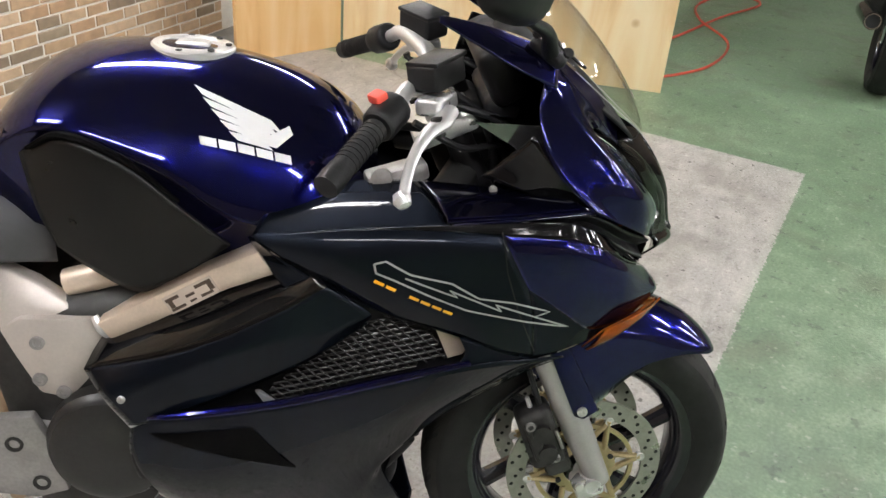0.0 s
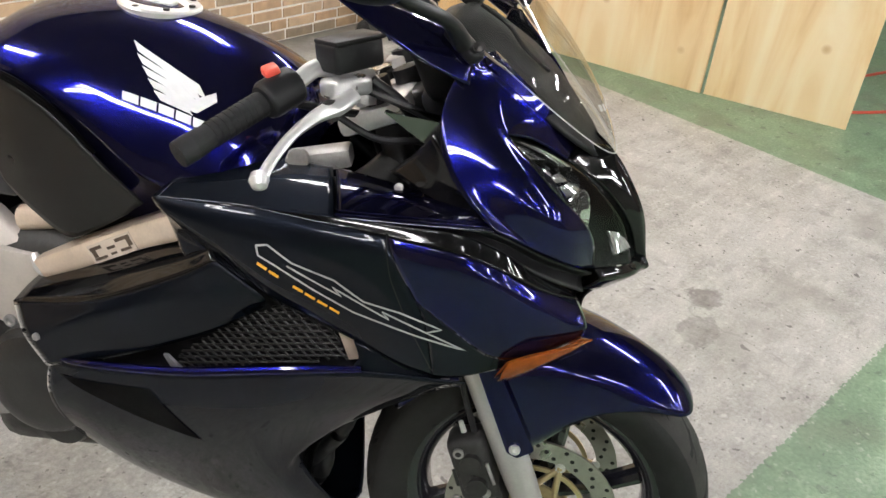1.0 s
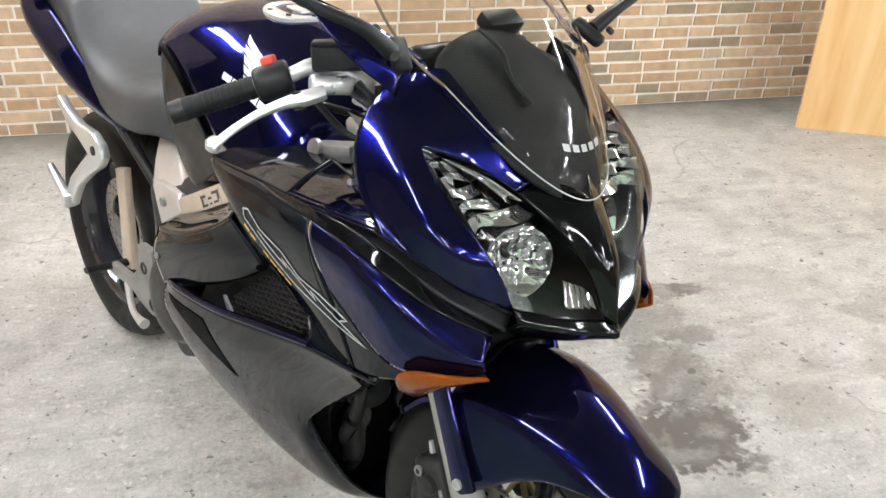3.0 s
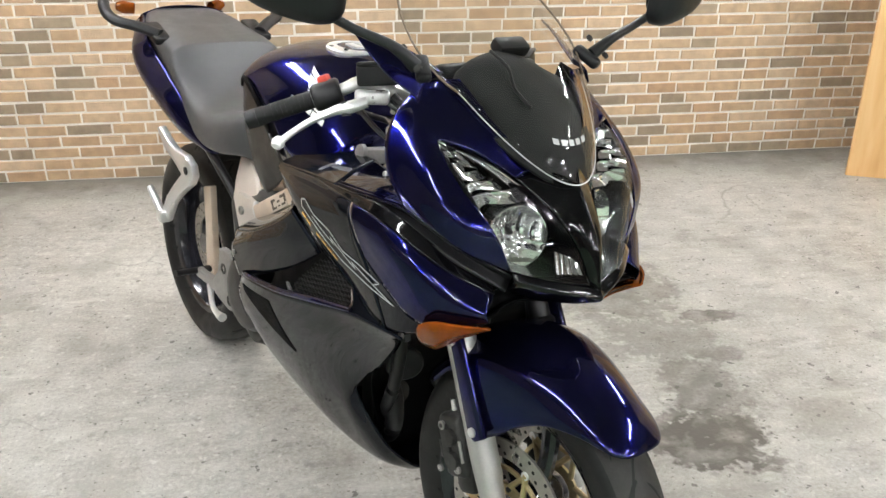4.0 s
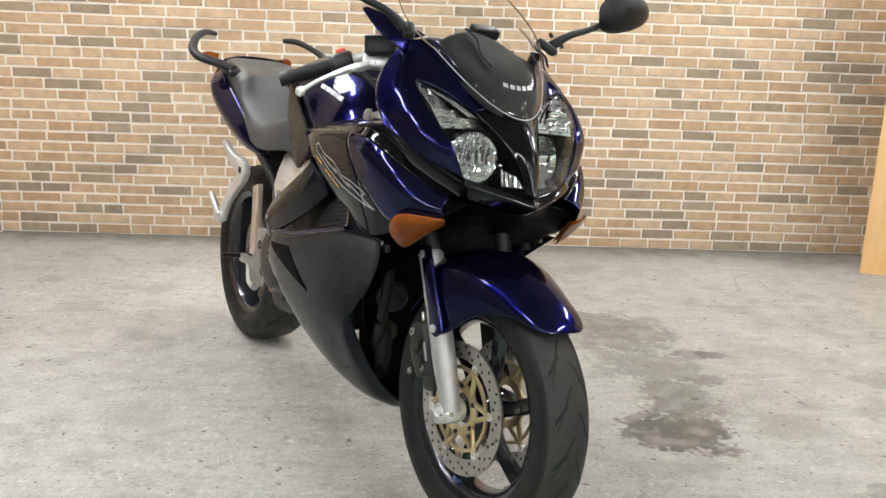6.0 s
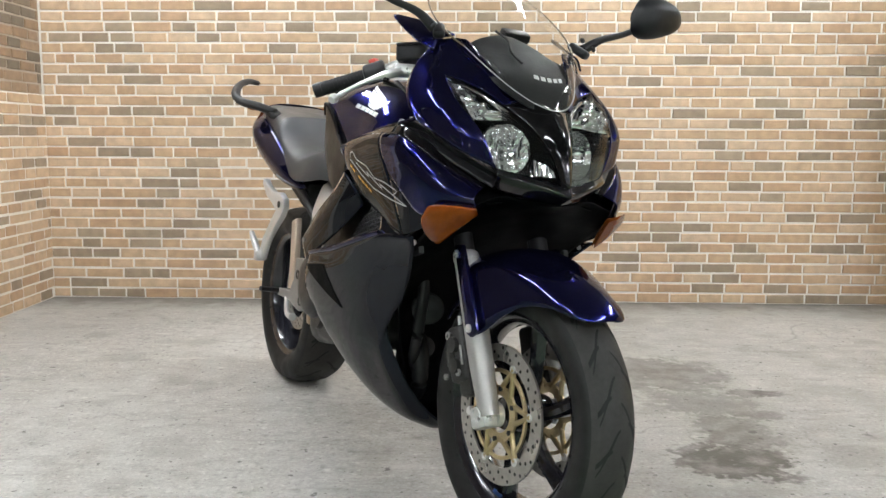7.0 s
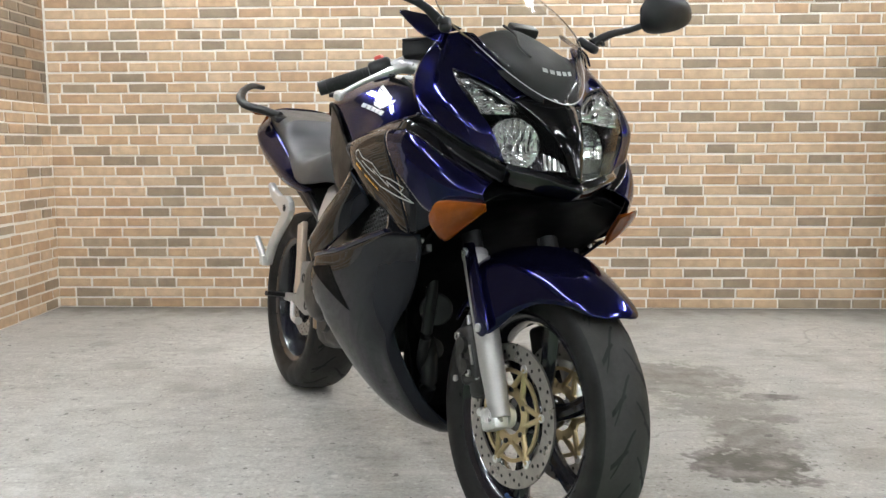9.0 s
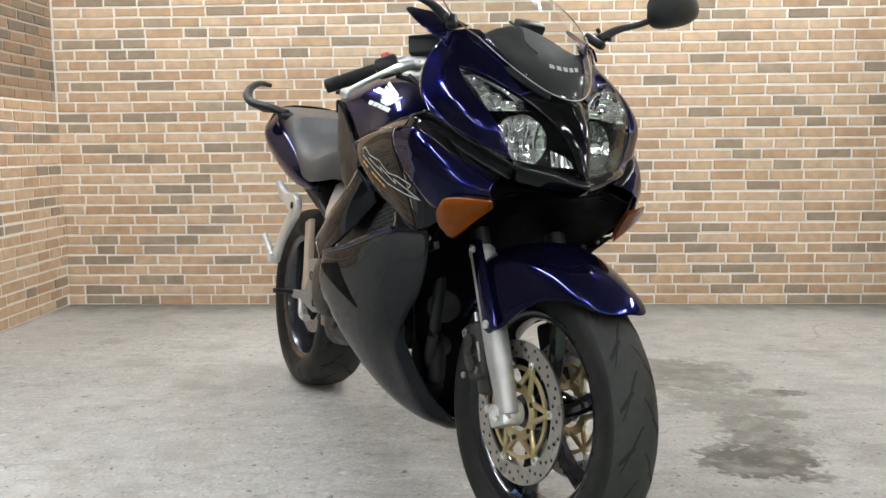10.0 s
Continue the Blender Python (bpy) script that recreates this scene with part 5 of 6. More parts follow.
for dx, dz, w, h in ((-0.03, 0.009, 0.024, 0.006), (-0.036, 0.0, 0.008, 0.014), (-0.028, -0.010, 0.026, 0.005), (0.0, 0.002, 0.016, 0.005), (0.0, -0.009, 0.012, 0.004), (0.028, 0.010, 0.030, 0.006), (0.038, 0.001, 0.009, 0.014), (0.026, -0.009, 0.022, 0.005)):
    ink = join(ink, box((dx, -0.0012, dz), (w, 0.0006, h), 0.0))
part("print", moved(ink, pose(0.058, -0.1908, 0.7225, 0, -30, 0) @ Matrix.Scale(0.9, 4)), M_STICKERINK, sticker, "dark printed bars", smooth=False)

# engine cover, foot controls, rear hanger
part("clutch_cover", join(lathe([(-0.03, 0.100), (0.020, 0.098), (0.030, 0.090), (0.036, 0.088), (0.044, 0.074), (0.047, 0.050), (0.048, 0.0)], (-0.078, -0.183, 0.452), (0, -1, 0.05), 48), lathe([(0.0, 0.05), (0.012, 0.045), (0.012, 0.0)], (-0.055, -0.19, 0.375), (0, -1, 0.05), 32)), M_COVER, bike, "dark grey engine cover")
part("water_pump", lathe([(-0.02, 0.04), (0.02, 0.038), (0.03, 0.02), (0.03, 0.0)], (-0.19, -0.165, 0.44), (0, -1, 0), 28), M_ALLOY, bike)
for side in (1, -1):
    hanger = part("footrest_hanger", plate([(-0.652, 0.720), (-0.636, 0.727), (-0.590, 0.704), (-0.530, 0.688), (-0.455, 0.690), (-0.415, 0.674), (-0.405, 0.645), (-0.430, 0.615), (-0.500, 0.572), (-0.570, 0.520), (-0.612, 0.468), (-0.624, 0.448), (-0.654, 0.450), (-0.652, 0.480), (-0.612, 0.532), (-0.550, 0.584), (-0.490, 0.630), (-0.535, 0.650), (-0.596, 0.668), (-0.646, 0.704)], -0.206, -0.184, 0.005, side), M_LEVER, bike, "cast aluminium footrest hanger")
    part("footrest", tube([(-0.636, -0.210, 0.468), (-0.696, -0.222, 0.537)], [0.010, 0.012, 0.009], 10, 6, True, side), M_LEVER, hanger, "folded pillion footrest")
    part("clevis", box((-0.636, -0.208 * side, 0.464), (0.034, 0.030, 0.034), 0.005), M_LEVER, hanger)
    part("bolt", lathe([(0, 0.011), (0.003, 0.011), (0.004, 0.0)], (-0.445, -0.207 * side, 0.652), (0, -side, 0), 14), M_DARK, hanger)
    part("frame_tail_plate", plate([(-0.405, 0.615), (-0.398, 0.360), (-0.430, 0.352), (-0.452, 0.370), (-0.448, 0.500), (-0.452, 0.600)], -0.160, -0.140, 0.004, side), M_FRAME, bike, "champagne aluminium plate")
    bracket = part("rider_footrest_bracket", plate([(-0.250, 0.505), (-0.190, 0.510), (-0.165, 0.452), (-0.150, 0.365), (-0.200, 0.350), (-0.262, 0.358), (-0.300, 0.368), (-0.412, 0.364), (-0.425, 0.376), (-0.412, 0.388), (-0.300, 0.396), (-0.262, 0.440)], -0.205, -0.185, 0.004, side), M_BRACKET, bike, "dull cast footrest bracket")
    for x, z in ((-0.222, 0.458), (-0.190, 0.382)):
        part("bolt", lathe([(0.0, 0.014), (0.002, 0.014), (0.002, 0.009), (-0.002, 0.008), (-0.002, 0.0)], (x, -0.2055 * side, z), (0, -side, 0), 18), M_DARK, bracket)
    part("rider_footrest", tube([(-0.415, -0.165, 0.376), (-0.401, -0.265, 0.387)], [0.013, 0.012, 0.011], 10, 8, True, side, 0.7), M_BLACK, bracket, "rider footrest with dark rubber")
    part("pedal", tube([(-0.33, -0.200, 0.37), (-0.28, -0.215, 0.335), (-0.235, -0.222, 0.332), (-0.20, -0.222, 0.334)], [0.008, 0.007, 0.008, 0.012], 10, 20, True, side), M_LEVER, bracket)
    part("subframe_rail", tube([(-0.20, -0.150, 0.60), (-0.40, -0.150, 0.70), (-0.62, -0.140, 0.78)], 0.012, 10, 16, True, side), M_BLACK, bike)
part("shock_cover", box((-0.28, 0, 0.55), (0.14, 0.2, 0.3), 0.03), M_BLACK, bike)
part("swingarm", tube([(-0.22, 0.12, 0.42), (-0.45, 0.14, 0.40), (-0.68, 0.12, 0.33), (RX, 0.10, RZ)], [0.055, 0.06, 0.055, 0.05], 14, 24), M_ALLOY, bike, "single sided aluminium swingarm")
part("side_stand", tube([(0.0, 0.16, 0.26), (0.03, 0.24, 0.12), (0.04, 0.27, -0.012)], [0.013, 0.012, 0.012], 10, 12), M_BLACK, bike, "black side stand")


# ---- wheels ----
def wheel(name, c, R, W, rim_r, steer, spokes, label):
    f = steered if steer else (lambda q: q)
    w = W / 2 * 0.78
    barrel = [(-w, rim_r + 0.008), (-w + 0.006, rim_r + 0.009), (-w + 0.012, rim_r - 0.008), (-w * 0.45, rim_r - 0.020), (w * 0.45, rim_r - 0.020), (w - 0.012, rim_r - 0.008), (w - 0.006, rim_r + 0.009), (w, rim_r + 0.008), (w, rim_r + 0.002), (w - 0.01, rim_r - 0.016), (w * 0.4, rim_r - 0.028), (-w * 0.4, rim_r - 0.028), (-w + 0.01, rim_r - 0.016), (-w, rim_r + 0.002)]
    bm = lathe(barrel, c, (0, 1, 0), 72, True)
    arms = []
    for k in range(spokes):
        a = 2 * math.pi * k / spokes + 0.3
        d = Vector((math.cos(a), 0, math.sin(a)))
        e = Vector((math.cos(a + 0.10), 0, math.sin(a + 0.10)))
        p0, p1, p2 = Vector(c) + d * 0.035, Vector(c) + d * 0.11, Vector(c) + e * (rim_r - 0.022)
        arms.append(tube([p0, p1, p2], [0.022, 0.0165, 0.019], 10, 10, False))
    rim = part(name, f(bm), M_RIM, bike, label)
    for arm in arms:
        part("spoke", f(arm), M_RIM, rim)
    part("hub", f(lathe([(-0.055, 0.0), (-0.055, 0.034), (-0.03, 0.042), (0.03, 0.042), (0.055, 0.034), (0.055, 0.0)], c, (0, 1, 0), 36)), M_RIM, rim)
    h = W / 2
    side = [(h * 0.80, rim_r + 0.004), (h * 0.97, rim_r + 0.025), (h, rim_r + 0.048), (h * 0.90, R - 0.022), (h * 0.66, R - 0.0085), (h * 0.34, R - 0.0020), (0.0, R)]
    prof = side + [(-y, r) for y, r in reversed(side[:-1])] + [(-h * 0.72, rim_r - 0.004), (h * 0.72, rim_r - 0.004)]
    tyre = part("tyre", f(lathe(prof, c, (0, 1, 0), 96, True)), M_RUBBER, rim, "black road tyre with curved grooves", angle=60)
    band = [(y, r + 0.0006) for y, r in side[3:]]
    part("tread", f(lathe(band + [(-y, r) for y, r in reversed(band[:-1])], c, (0, 1, 0), 96)), M_TREAD, rim, "scuffed grey tread of the tyre", angle=60)
    ys, rr = [q[0] for q in reversed(side)], [q[1] for q in reversed(side)]
    g = bmesh.new()
    n = 19
    for k in range(n):
        for s, shift, y_in, y_out, sweep in ((1, 0.0, 0.04, 0.72, 0.30), (-1, 0.5, 0.04, 0.72, 0.30), (1, 0.62, 0.30, 0.90, 0.16), (-1, 1.12, 0.30, 0.90, 0.16)):
            a0 = 2 * math.pi * (k + shift) / n
            strip = []
            for j in range(9):
                t = j / 8
                y = h * (y_in + (y_out - y_in) * t)
                r = float(np.interp(y, ys, rr)) + 0.0014
                a = a0 - sweep * t ** 1.4
                half = 0.0062 * math.sin(math.pi * min(max(t, 0.06), 0.94)) ** 0.5 / r
                strip.append([g.verts.new((c[0] + r * math.cos(a + q), c[1] + s * y, c[2] + r * math.sin(a + q))) for q in (-half, half)])
            for j in range(8):
                g.faces.new((strip[j][0], strip[j + 1][0], strip[j + 1][1], strip[j][1]))
    tagged(part("tread_groove", f(g), M_GROOVE, rim, smooth=False), kind="stuff")
    return rim


front = wheel("front_wheel", (FX, 0, FZ), 0.300, 0.120, 0.216, True, 6, "black cast front wheel")
rear = wheel("rear_wheel", (RX, 0, RZ), 0.315, 0.180, 0.216, False, 5, "black cast rear wheel")

part("valve_stem", steered(tube([(FX - 0.02, -0.012, FZ - 0.198), (FX - 0.019, -0.035, FZ - 0.186), (FX - 0.018, -0.044, FZ - 0.178)], [0.004, 0.004, 0.005], 10, 8)), M_VALVE, front, "small valve with a blue cap")


def brake_disc(c, r_out, r_in, sign, rim, carrier, f):
    part("brake_disc", f(lathe([(0.0025, r_in), (0.0025, r_out), (-0.0025, r_out), (-0.0025, r_in)], c, (0, 1, 0), 72, True)), M_DISC, rim, "drilled steel brake disc", angle=30)
    holes = bmesh.new()
    for row, rad in ((0, 0.25), (1, 0.52), (2, 0.78)):
        for k in range(18):
            a = 2 * math.pi * (k + row / 3) / 18
            r = r_in + (r_out - r_in) * rad
            for face in (-1, 1):
                q = (c[0] + r * math.cos(a), c[1] + face * 0.0028, c[2] + r * math.sin(a))
                holes = join(holes, lathe([(0.0, 0.0040), (0.0004 * face, 0.0001)], q, (0, 1, 0), 8))
    tagged(part("drilled_hole", f(holes), M_BLACK, rim, smooth=False), kind="stuff")
    if not carrier:
        return
    arms = []
    bm = lathe([(0.003, 0.040), (0.003, 0.060), (-0.003, 0.060), (-0.003, 0.040)], c, (0, 1, 0), 48, True)
    ring = lathe([(0.0025, 0.088), (0.0025, 0.096), (-0.0025, 0.096), (-0.0025, 0.088)], c, (0, 1, 0), 48, True)
    for k in range(6):
        a = 2 * math.pi * k / 6 + 0.2
        tip = (c[0] + (r_in - 0.004) * math.cos(a), c[1], c[2] + (r_in - 0.004) * math.sin(a))
        for w in (-0.36, 0.36):
            foot = (c[0] + 0.054 * math.cos(a + w), c[1], c[2] + 0.054 * math.sin(a + w))
            arms.append(tube([foot, tip], [0.0062, 0.0055], 8, 3))
    part("disc_carrier", f(bm), M_GOLD, rim, "gold anodised disc carrier")
    part("carrier_ring", f(ring), M_GOLD, rim)
    for arm in arms:
        part("carrier_arm", f(arm), M_GOLD, rim)
    for k in range(6):
        a = 2 * math.pi * k / 6 + 0.2
        q = (c[0] + (r_in - 0.003) * math.cos(a), c[1], c[2] + (r_in - 0.003) * math.sin(a))
        part("disc_bobbin", f(lathe([(-0.005, 0.0), (-0.005, 0.0085), (0.005, 0.0085), (0.005, 0.0055), (0.003, 0.005), (0.003, 0.0)], q, (0, sign, 0), 16)), M_ALLOY, rim)
    for k in range(6):
        a = 2 * math.pi * k / 6 + 0.5
        q = (c[0] + 0.054 * math.cos(a), c[1] + sign * 0.003, c[2] + 0.054 * math.sin(a))
        part("disc_bolt", f(lathe([(0.0, 0.0055), (0.004, 0.0055), (0.005, 0.0)], q, (0, sign, 0), 10)), M_DARK, rim)


brake_disc((FX, -0.066, FZ), 0.148, 0.112, -1, front, True, steered)
brake_disc((FX, 0.066, FZ), 0.148, 0.112, 1, front, True, steered)
brake_disc((RX, -0.03, RZ), 0.128, 0.085, -1, rear, False, lambda q: q)

# ---- forks, fender, brakes ----
UP = Vector((-0.43, 0, 0.90)).normalized()
for side in (1, -1):
    y = -0.103 * side
    foot = Vector((FX + 0.012, y, FZ + 0.01))
    leg = part("fork_leg", steered(join(tube([foot - UP * 0.01, foot + UP * 0.06, foot + UP * 0.12, foot + UP * (0.336 if side == 1 else 0.32)], [0.022, 0.0245, 0.027, 0.027], 24, 24))), M_FORK, bike, "silver grey lower fork leg")
    part("axle_clamp", steered(join(box((FX - 0.004, y, FZ - 0.006), (0.055, 0.040, 0.050), 0.010, (0, -25, 0)), lathe([(0.0, 0.017), (0.026, 0.017), (0.026, 0.012), (0.022, 0.011), (0.022, 0.0)], (FX, y, FZ), (0, -side, 0), 24))), M_ALLOY, leg)
    part("axle_ring", steered(lathe([(-0.010, 0.026), (0.004, 0.026), (0.006, 0.022), (0.004, 0.017), (-0.010, 0.016)], (FX + 0.004, -0.082 * side, FZ), (0, -side, 0), 28)), M_LEVER, leg, "bright axle ring")
    part("pinch_bolt", steered(lathe([(0, 0.008), (0.006, 0.008), (0.007, 0.0)], (FX - 0.025, y - 0.02 * side, FZ + 0.002), (0, -side, 0), 12)), M_LEVER, leg)
    # the left seal gets a darker metal as painted shade
    part("fork_seal", steered(lathe([(-0.004, 0.0), (-0.004, 0.0285), (0.006, 0.0285), (0.010, 0.026), (0.014, 0.021), (0.014, 0.0)], tuple(foot + UP * (0.336 if side == 1 else 0.32)), tuple(UP), 24)), M_BRACKET if side == 1 else M_DARK, leg)
    # a bright steel tube coloured black to stand in for shade under the nose
    part("fork_tube", steered(tube([foot + UP * 0.31, foot + UP * 0.78], 0.0215, 20, 3)), M_BLACK, leg, "fork tube with the nose's shade painted in as black")
    cal = part("brake_caliper", steered(join(box((0.625, y + 0.005 * side, 0.405), (0.065, 0.055, 0.125), 0.014, (0, -22, 0), 3), box((0.66, y + 0.01 * side, 0.35), (0.05, 0.05, 0.06), 0.012, (0, -22, 0)), lathe([(0, 0.018), (0.012, 0.017), (0.014, 0.0)], (0.620, y - 0.020 * side, 0.425), (0, -side, 0), 18), lathe([(0, 0.018), (0.012, 0.017), (0.014, 0.0)], (0.636, y - 0.020 * side, 0.382), (0, -side, 0), 18))), M_DARK, bike, "dark brake caliper")
    part("maker_bar", steered(box((0.600, y - 0.024 * side, 0.39), (0.006, 0.001, 0.034), 0, (0, -22, 0))), M_COVER, cal, smooth=False)
    for x, z, r in ((0.598, 0.440, 0.009), (0.652, 0.372, 0.008), (0.606, 0.350, 0.007)):
        part("caliper_bolt", steered(lathe([(0, r), (0.005, r), (0.006, r * 0.6), (0.003, r * 0.5), (0.003, 0.0)], (x, y - 0.024 * side, z), (0, -side, 0), 12)), M_BRACKET, cal)
    part("caliper_bridge", steered(box((0.612, y - 0.016 * side, 0.405), (0.022, 0.026, 0.086), 0.006, (0, -22, 0))), M_DARK, cal)
    part("pad_pin", steered(tube([(0.645, y - 0.024 * side, 0.430), (0.662, y - 0.024 * side, 0.392)], 0.003, 8, 3)), M_BRACKET, cal)
    part("bleed_nipple", steered(lathe([(0, 0.005), (0.02, 0.004), (0.02, 0.0)], (0.60, y, 0.465), (-0.4, 0, 1), 10)), M_ALLOY, cal)
    part("brake_line", steered(tube([(0.62, y, 0.46), (0.585, y * 0.95, 0.56), (0.57, y * 0.8, 0.66), (0.50, y * 0.7, 0.78)], 0.0055, 8, 20)), M_BLACK, bike)

FEND = []
for deg, crown, low, w in ((148, 0.328, 0.290, 0.062), (132, 0.331, 0.285, 0.066), (121, 0.345, 0.262, 0.080), (113, 0.350, 0.185, 0.114), (104, 0.353, 0.166, 0.118), (92, 0.352, 0.182, 0.111), (82, 0.347, 0.216, 0.103), (72, 0.342, 0.254, 0.093), (62, 0.340, 0.285, 0.082), (55, 0.338, 0.304, 0.072), (50, 0.335, 0.316, 0.060), (47.5, 0.332, 0.324, 0.042), (46.8, 0.330, 0.327, 0.020)):
    ca, sa = math.cos(radians(deg)), math.sin(radians(deg))
    dep = crown - low
    sec = [(0.0, crown), (w * 0.45, crown - min(0.006, 0.10 * dep)), (w * 0.85, crown - min(0.026, 0.42 * dep)), (w, crown - min(0.055, 0.74 * dep)), (w * 1.02, low)]
    half = [(FX + r * ca, -y, FZ + r * sa) for y, r in reversed(sec)]
    FEND.append(half + [(a, -b, c) for a, b, c in reversed(half[:-1])])
fender = part("front_fender", steered(surface(FEND, 40, 60)), M_PAINT, bike, "dark blue metallic front fender", thick=0.003)
for side in (1, -1):
    part("fork_guard", steered(plate([(0.590, 0.640), (0.622, 0.645), (0.715, 0.475), (0.690, 0.455), (0.672, 0.462)], -0.134, -0.122, 0.004, side)), M_PAINT, fender, "blue fork guard")
    for x, z in ((0.607, 0.622), (0.684, 0.474)):
        part("bolt", steered(lathe([(0, 0.009), (0.004, 0.009), (0.005, 0.004), (0.003, 0.0)], (x, -0.134 * side, z), (0, -side, 0), 16)), M_ALLOY, fender)

# ---- steering head, bars and controls ----
part("triple_clamp", steered(box((0.415, 0, 0.965), (0.10, 0.27, 0.030), 0.010, (0, -25, 0))), M_ALLOY, bike, "cast aluminium triple clamp")
part("stem_nut", steered(lathe([(0, 0.022), (0.02, 0.022), (0.024, 0.012), (0.02, 0.0)], (0.40, 0, 0.985), (-0.43, 0, 0.9), 6)), M_CHROME, bike)
part("ignition_lock", steered(lathe([(-0.04, 0.024), (0.03, 0.024), (0.034, 0.0)], (0.445, 0, 0.985), (-0.43, 0, 0.9), 20)), M_BLACK, bike)
part("instrument_panel", box((0.505, 0, 0.995), (0.05, 0.20, 0.05), 0.018, (0, -30, 0), 3), M_BLACK, bike, "black instrument panel")
for side in (1, -1):
    end, inner, root = Vector((0.262, -0.347, 0.968)), Vector((0.340, -0.215, 1.025)), Vector((0.405, -0.118, 1.010))
    flip = Vector((1, side, 1))
    d = (inner - end).normalized()
    bar = part("handlebar", tube([end + d * 0.012, inner, inner + d * 0.05, root + Vector((0, 0, 0.012)), root + Vector((0.0, 0, -0.02))], [0.011, 0.011, 0.012, 0.016, 0.021], 14, 26, True, side), M_LEVER, bike, "aluminium clip-on handlebar")
    part("grip", tube([end + d * 0.014, end + d * 0.030, end + d * 0.034, end + d * 0.118], [0.0165, 0.0165, 0.0155, 0.0160], 18, 20, True, side), M_GRIP, bar, "black rubber grip")
    for k in range(9):
        q = end + d * (0.040 + 0.0085 * k)
        part("grip_ridge", tube([q, q + d * 0.0045], 0.0168, 16, 2, True, side), M_GRIP, bar)
    part("bar_end", tube([end - d * 0.006, end + d * 0.014], [0.0165, 0.0175], 18, 4, True, side), M_BLACK, bar, "black bar end weight")
    part("switch_box", tube([end + d * 0.120, end + d * 0.128, end + d * 0.165, end + d * 0.172], [0.021, 0.025, 0.025, 0.020], 14, 14, True, side), M_BLACK, bar, "black switch housing")
    if side == 1:
        part("kill_switch", box(end + d * 0.145 + Vector((-0.012, 0, 0.026)), (0.020, 0.022, 0.014), 0.004, (0, -20, 40)), M_RED, bar, "red stop switch")
    # brake and clutch masters
    mc = part("master_cylinder", box(Vector((0.400, -0.178, 1.025)) * flip, (0.040, 0.062, 0.026), 0.008, (0, -10, -30 * side), 3), M_ALLOY, bike, "cast master cylinder")
    part("reservoir", box(Vector((0.398, -0.165, 1.064)) * flip, (0.050, 0.074, 0.038), 0.006, (6, -8, -38 * side), 3), M_BLACK, mc, "black fluid reservoir")
    part("reservoir_lid", box(Vector((0.397, -0.164, 1.083)) * flip, (0.052, 0.076, 0.007), 0.0025, (6, -8, -38 * side)), M_BLACK, mc)
    part("lever", tube([(0.418, -0.200, 1.022), (0.404, -0.226, 1.012), (0.386, -0.246, 1.003), (0.369, -0.276, 0.987), (0.358, -0.310, 0.966), (0.354, -0.334, 0.949)], [0.012, 0.0145, 0.0105, 0.0078, 0.0072, 0.0075], 12, 28, True, side, 0.8), M_LEVER, bike, "polished aluminium lever")
    part("lever_knob", lathe([(-0.013, 0.0), (-0.009, 0.009), (0, 0.0125), (0.009, 0.009), (0.013, 0.0)], (0.352, -0.337 * side, 0.947), (0.3, -0.5, -0.4), 16), M_LEVER, bike)
    part("lever_pivot", lathe([(-0.012, 0.008), (0.013, 0.008), (0.014, 0.0)], (0.400, -0.232 * side, 1.008), (-0.3, 0, 1), 14), M_DARK, bike)
    part("cable", tube([(0.42, -0.16 * side, 1.02), (0.50, -0.14 * side, 0.99), (0.53, -0.08 * side, 0.93), (0.50, -0.04 * side, 0.85)], 0.006, 8, 20), M_BLACK, bike)
    part("cable", tube([(0.37, -0.19 * side, 1.0), (0.44, -0.17 * side, 0.96), (0.50, -0.13 * side, 0.95), (0.52, -0.06 * side, 0.88)], 0.005, 8, 20), M_BLACK, bike)
    part("frame_casting", join(box((0.352, -0.128 * side, 0.900), (0.092, 0.040, 0.028), 0.006, (0, -14, 12 * side), 2), lathe([(0, 0.016), (0.008, 0.015), (0.010, 0.0)], (0.330, -0.150 * side, 0.902), (0, -side, 0.2), 18)), M_BRACKET, bike, "dull silver frame casting")
    # mirrors, the right one folded in a little
    base = Vector((0.545, -0.190, 1.106)) if side == 1 else Vector((0.553, 0.200, 1.108))
    c = Vector((0.455, -0.362, 1.222)) if side == 1 else Vector((0.548, 0.408, 1.212))
    turn = -30 if side == 1 else 12
    reach = c - base
    mir = part("mirror", tube([base, base + reach * 0.22 + Vector((0.006, 0, 0.006)), base + reach * 0.55 + Vector((0, 0, -0.006)), base + reach * 0.9 + Vector((0, 0, -0.010))], [0.0125, 0.009, 0.0075, 0.0085], 12, 20, True), M_BLACK, bike, "black rear view mirror")
    part("mirror_foot", box(base + Vector((0.0, 0.012, -0.004)) * flip, (0.056, 0.026, 0.020), 0.008, (0, 30, -25 * side), 3), M_BLACK, mir)
    for e in (-1, 1):
        part("foot_bolt", lathe([(0, 0.007), (0.005, 0.007), (0.006, 0.0)], base + Vector((e * 0.022, -0.010 * side, 0.012 - e * 0.012)), (0.2, -side, 0.8), 10), M_DARK, mir)
    bm = bmesh.new()
    bmesh.ops.create_uvsphere(bm, u_segments=28, v_segments=16, radius=1.0)
    for v in bm.verts:
        x, yy, z = v.co
        px = 2.6
        n = (abs(x) ** px + abs(yy) ** px + abs(z) ** px) ** (1 / px)
        x, yy, z = x / n, yy / n, z / n
        v.co = ((0.045 if x > 0 else 0.012) * x, 0.082 * yy * (1 - 0.12 * z), 0.048 * z * (1 - 0.25 * yy * side * -1))
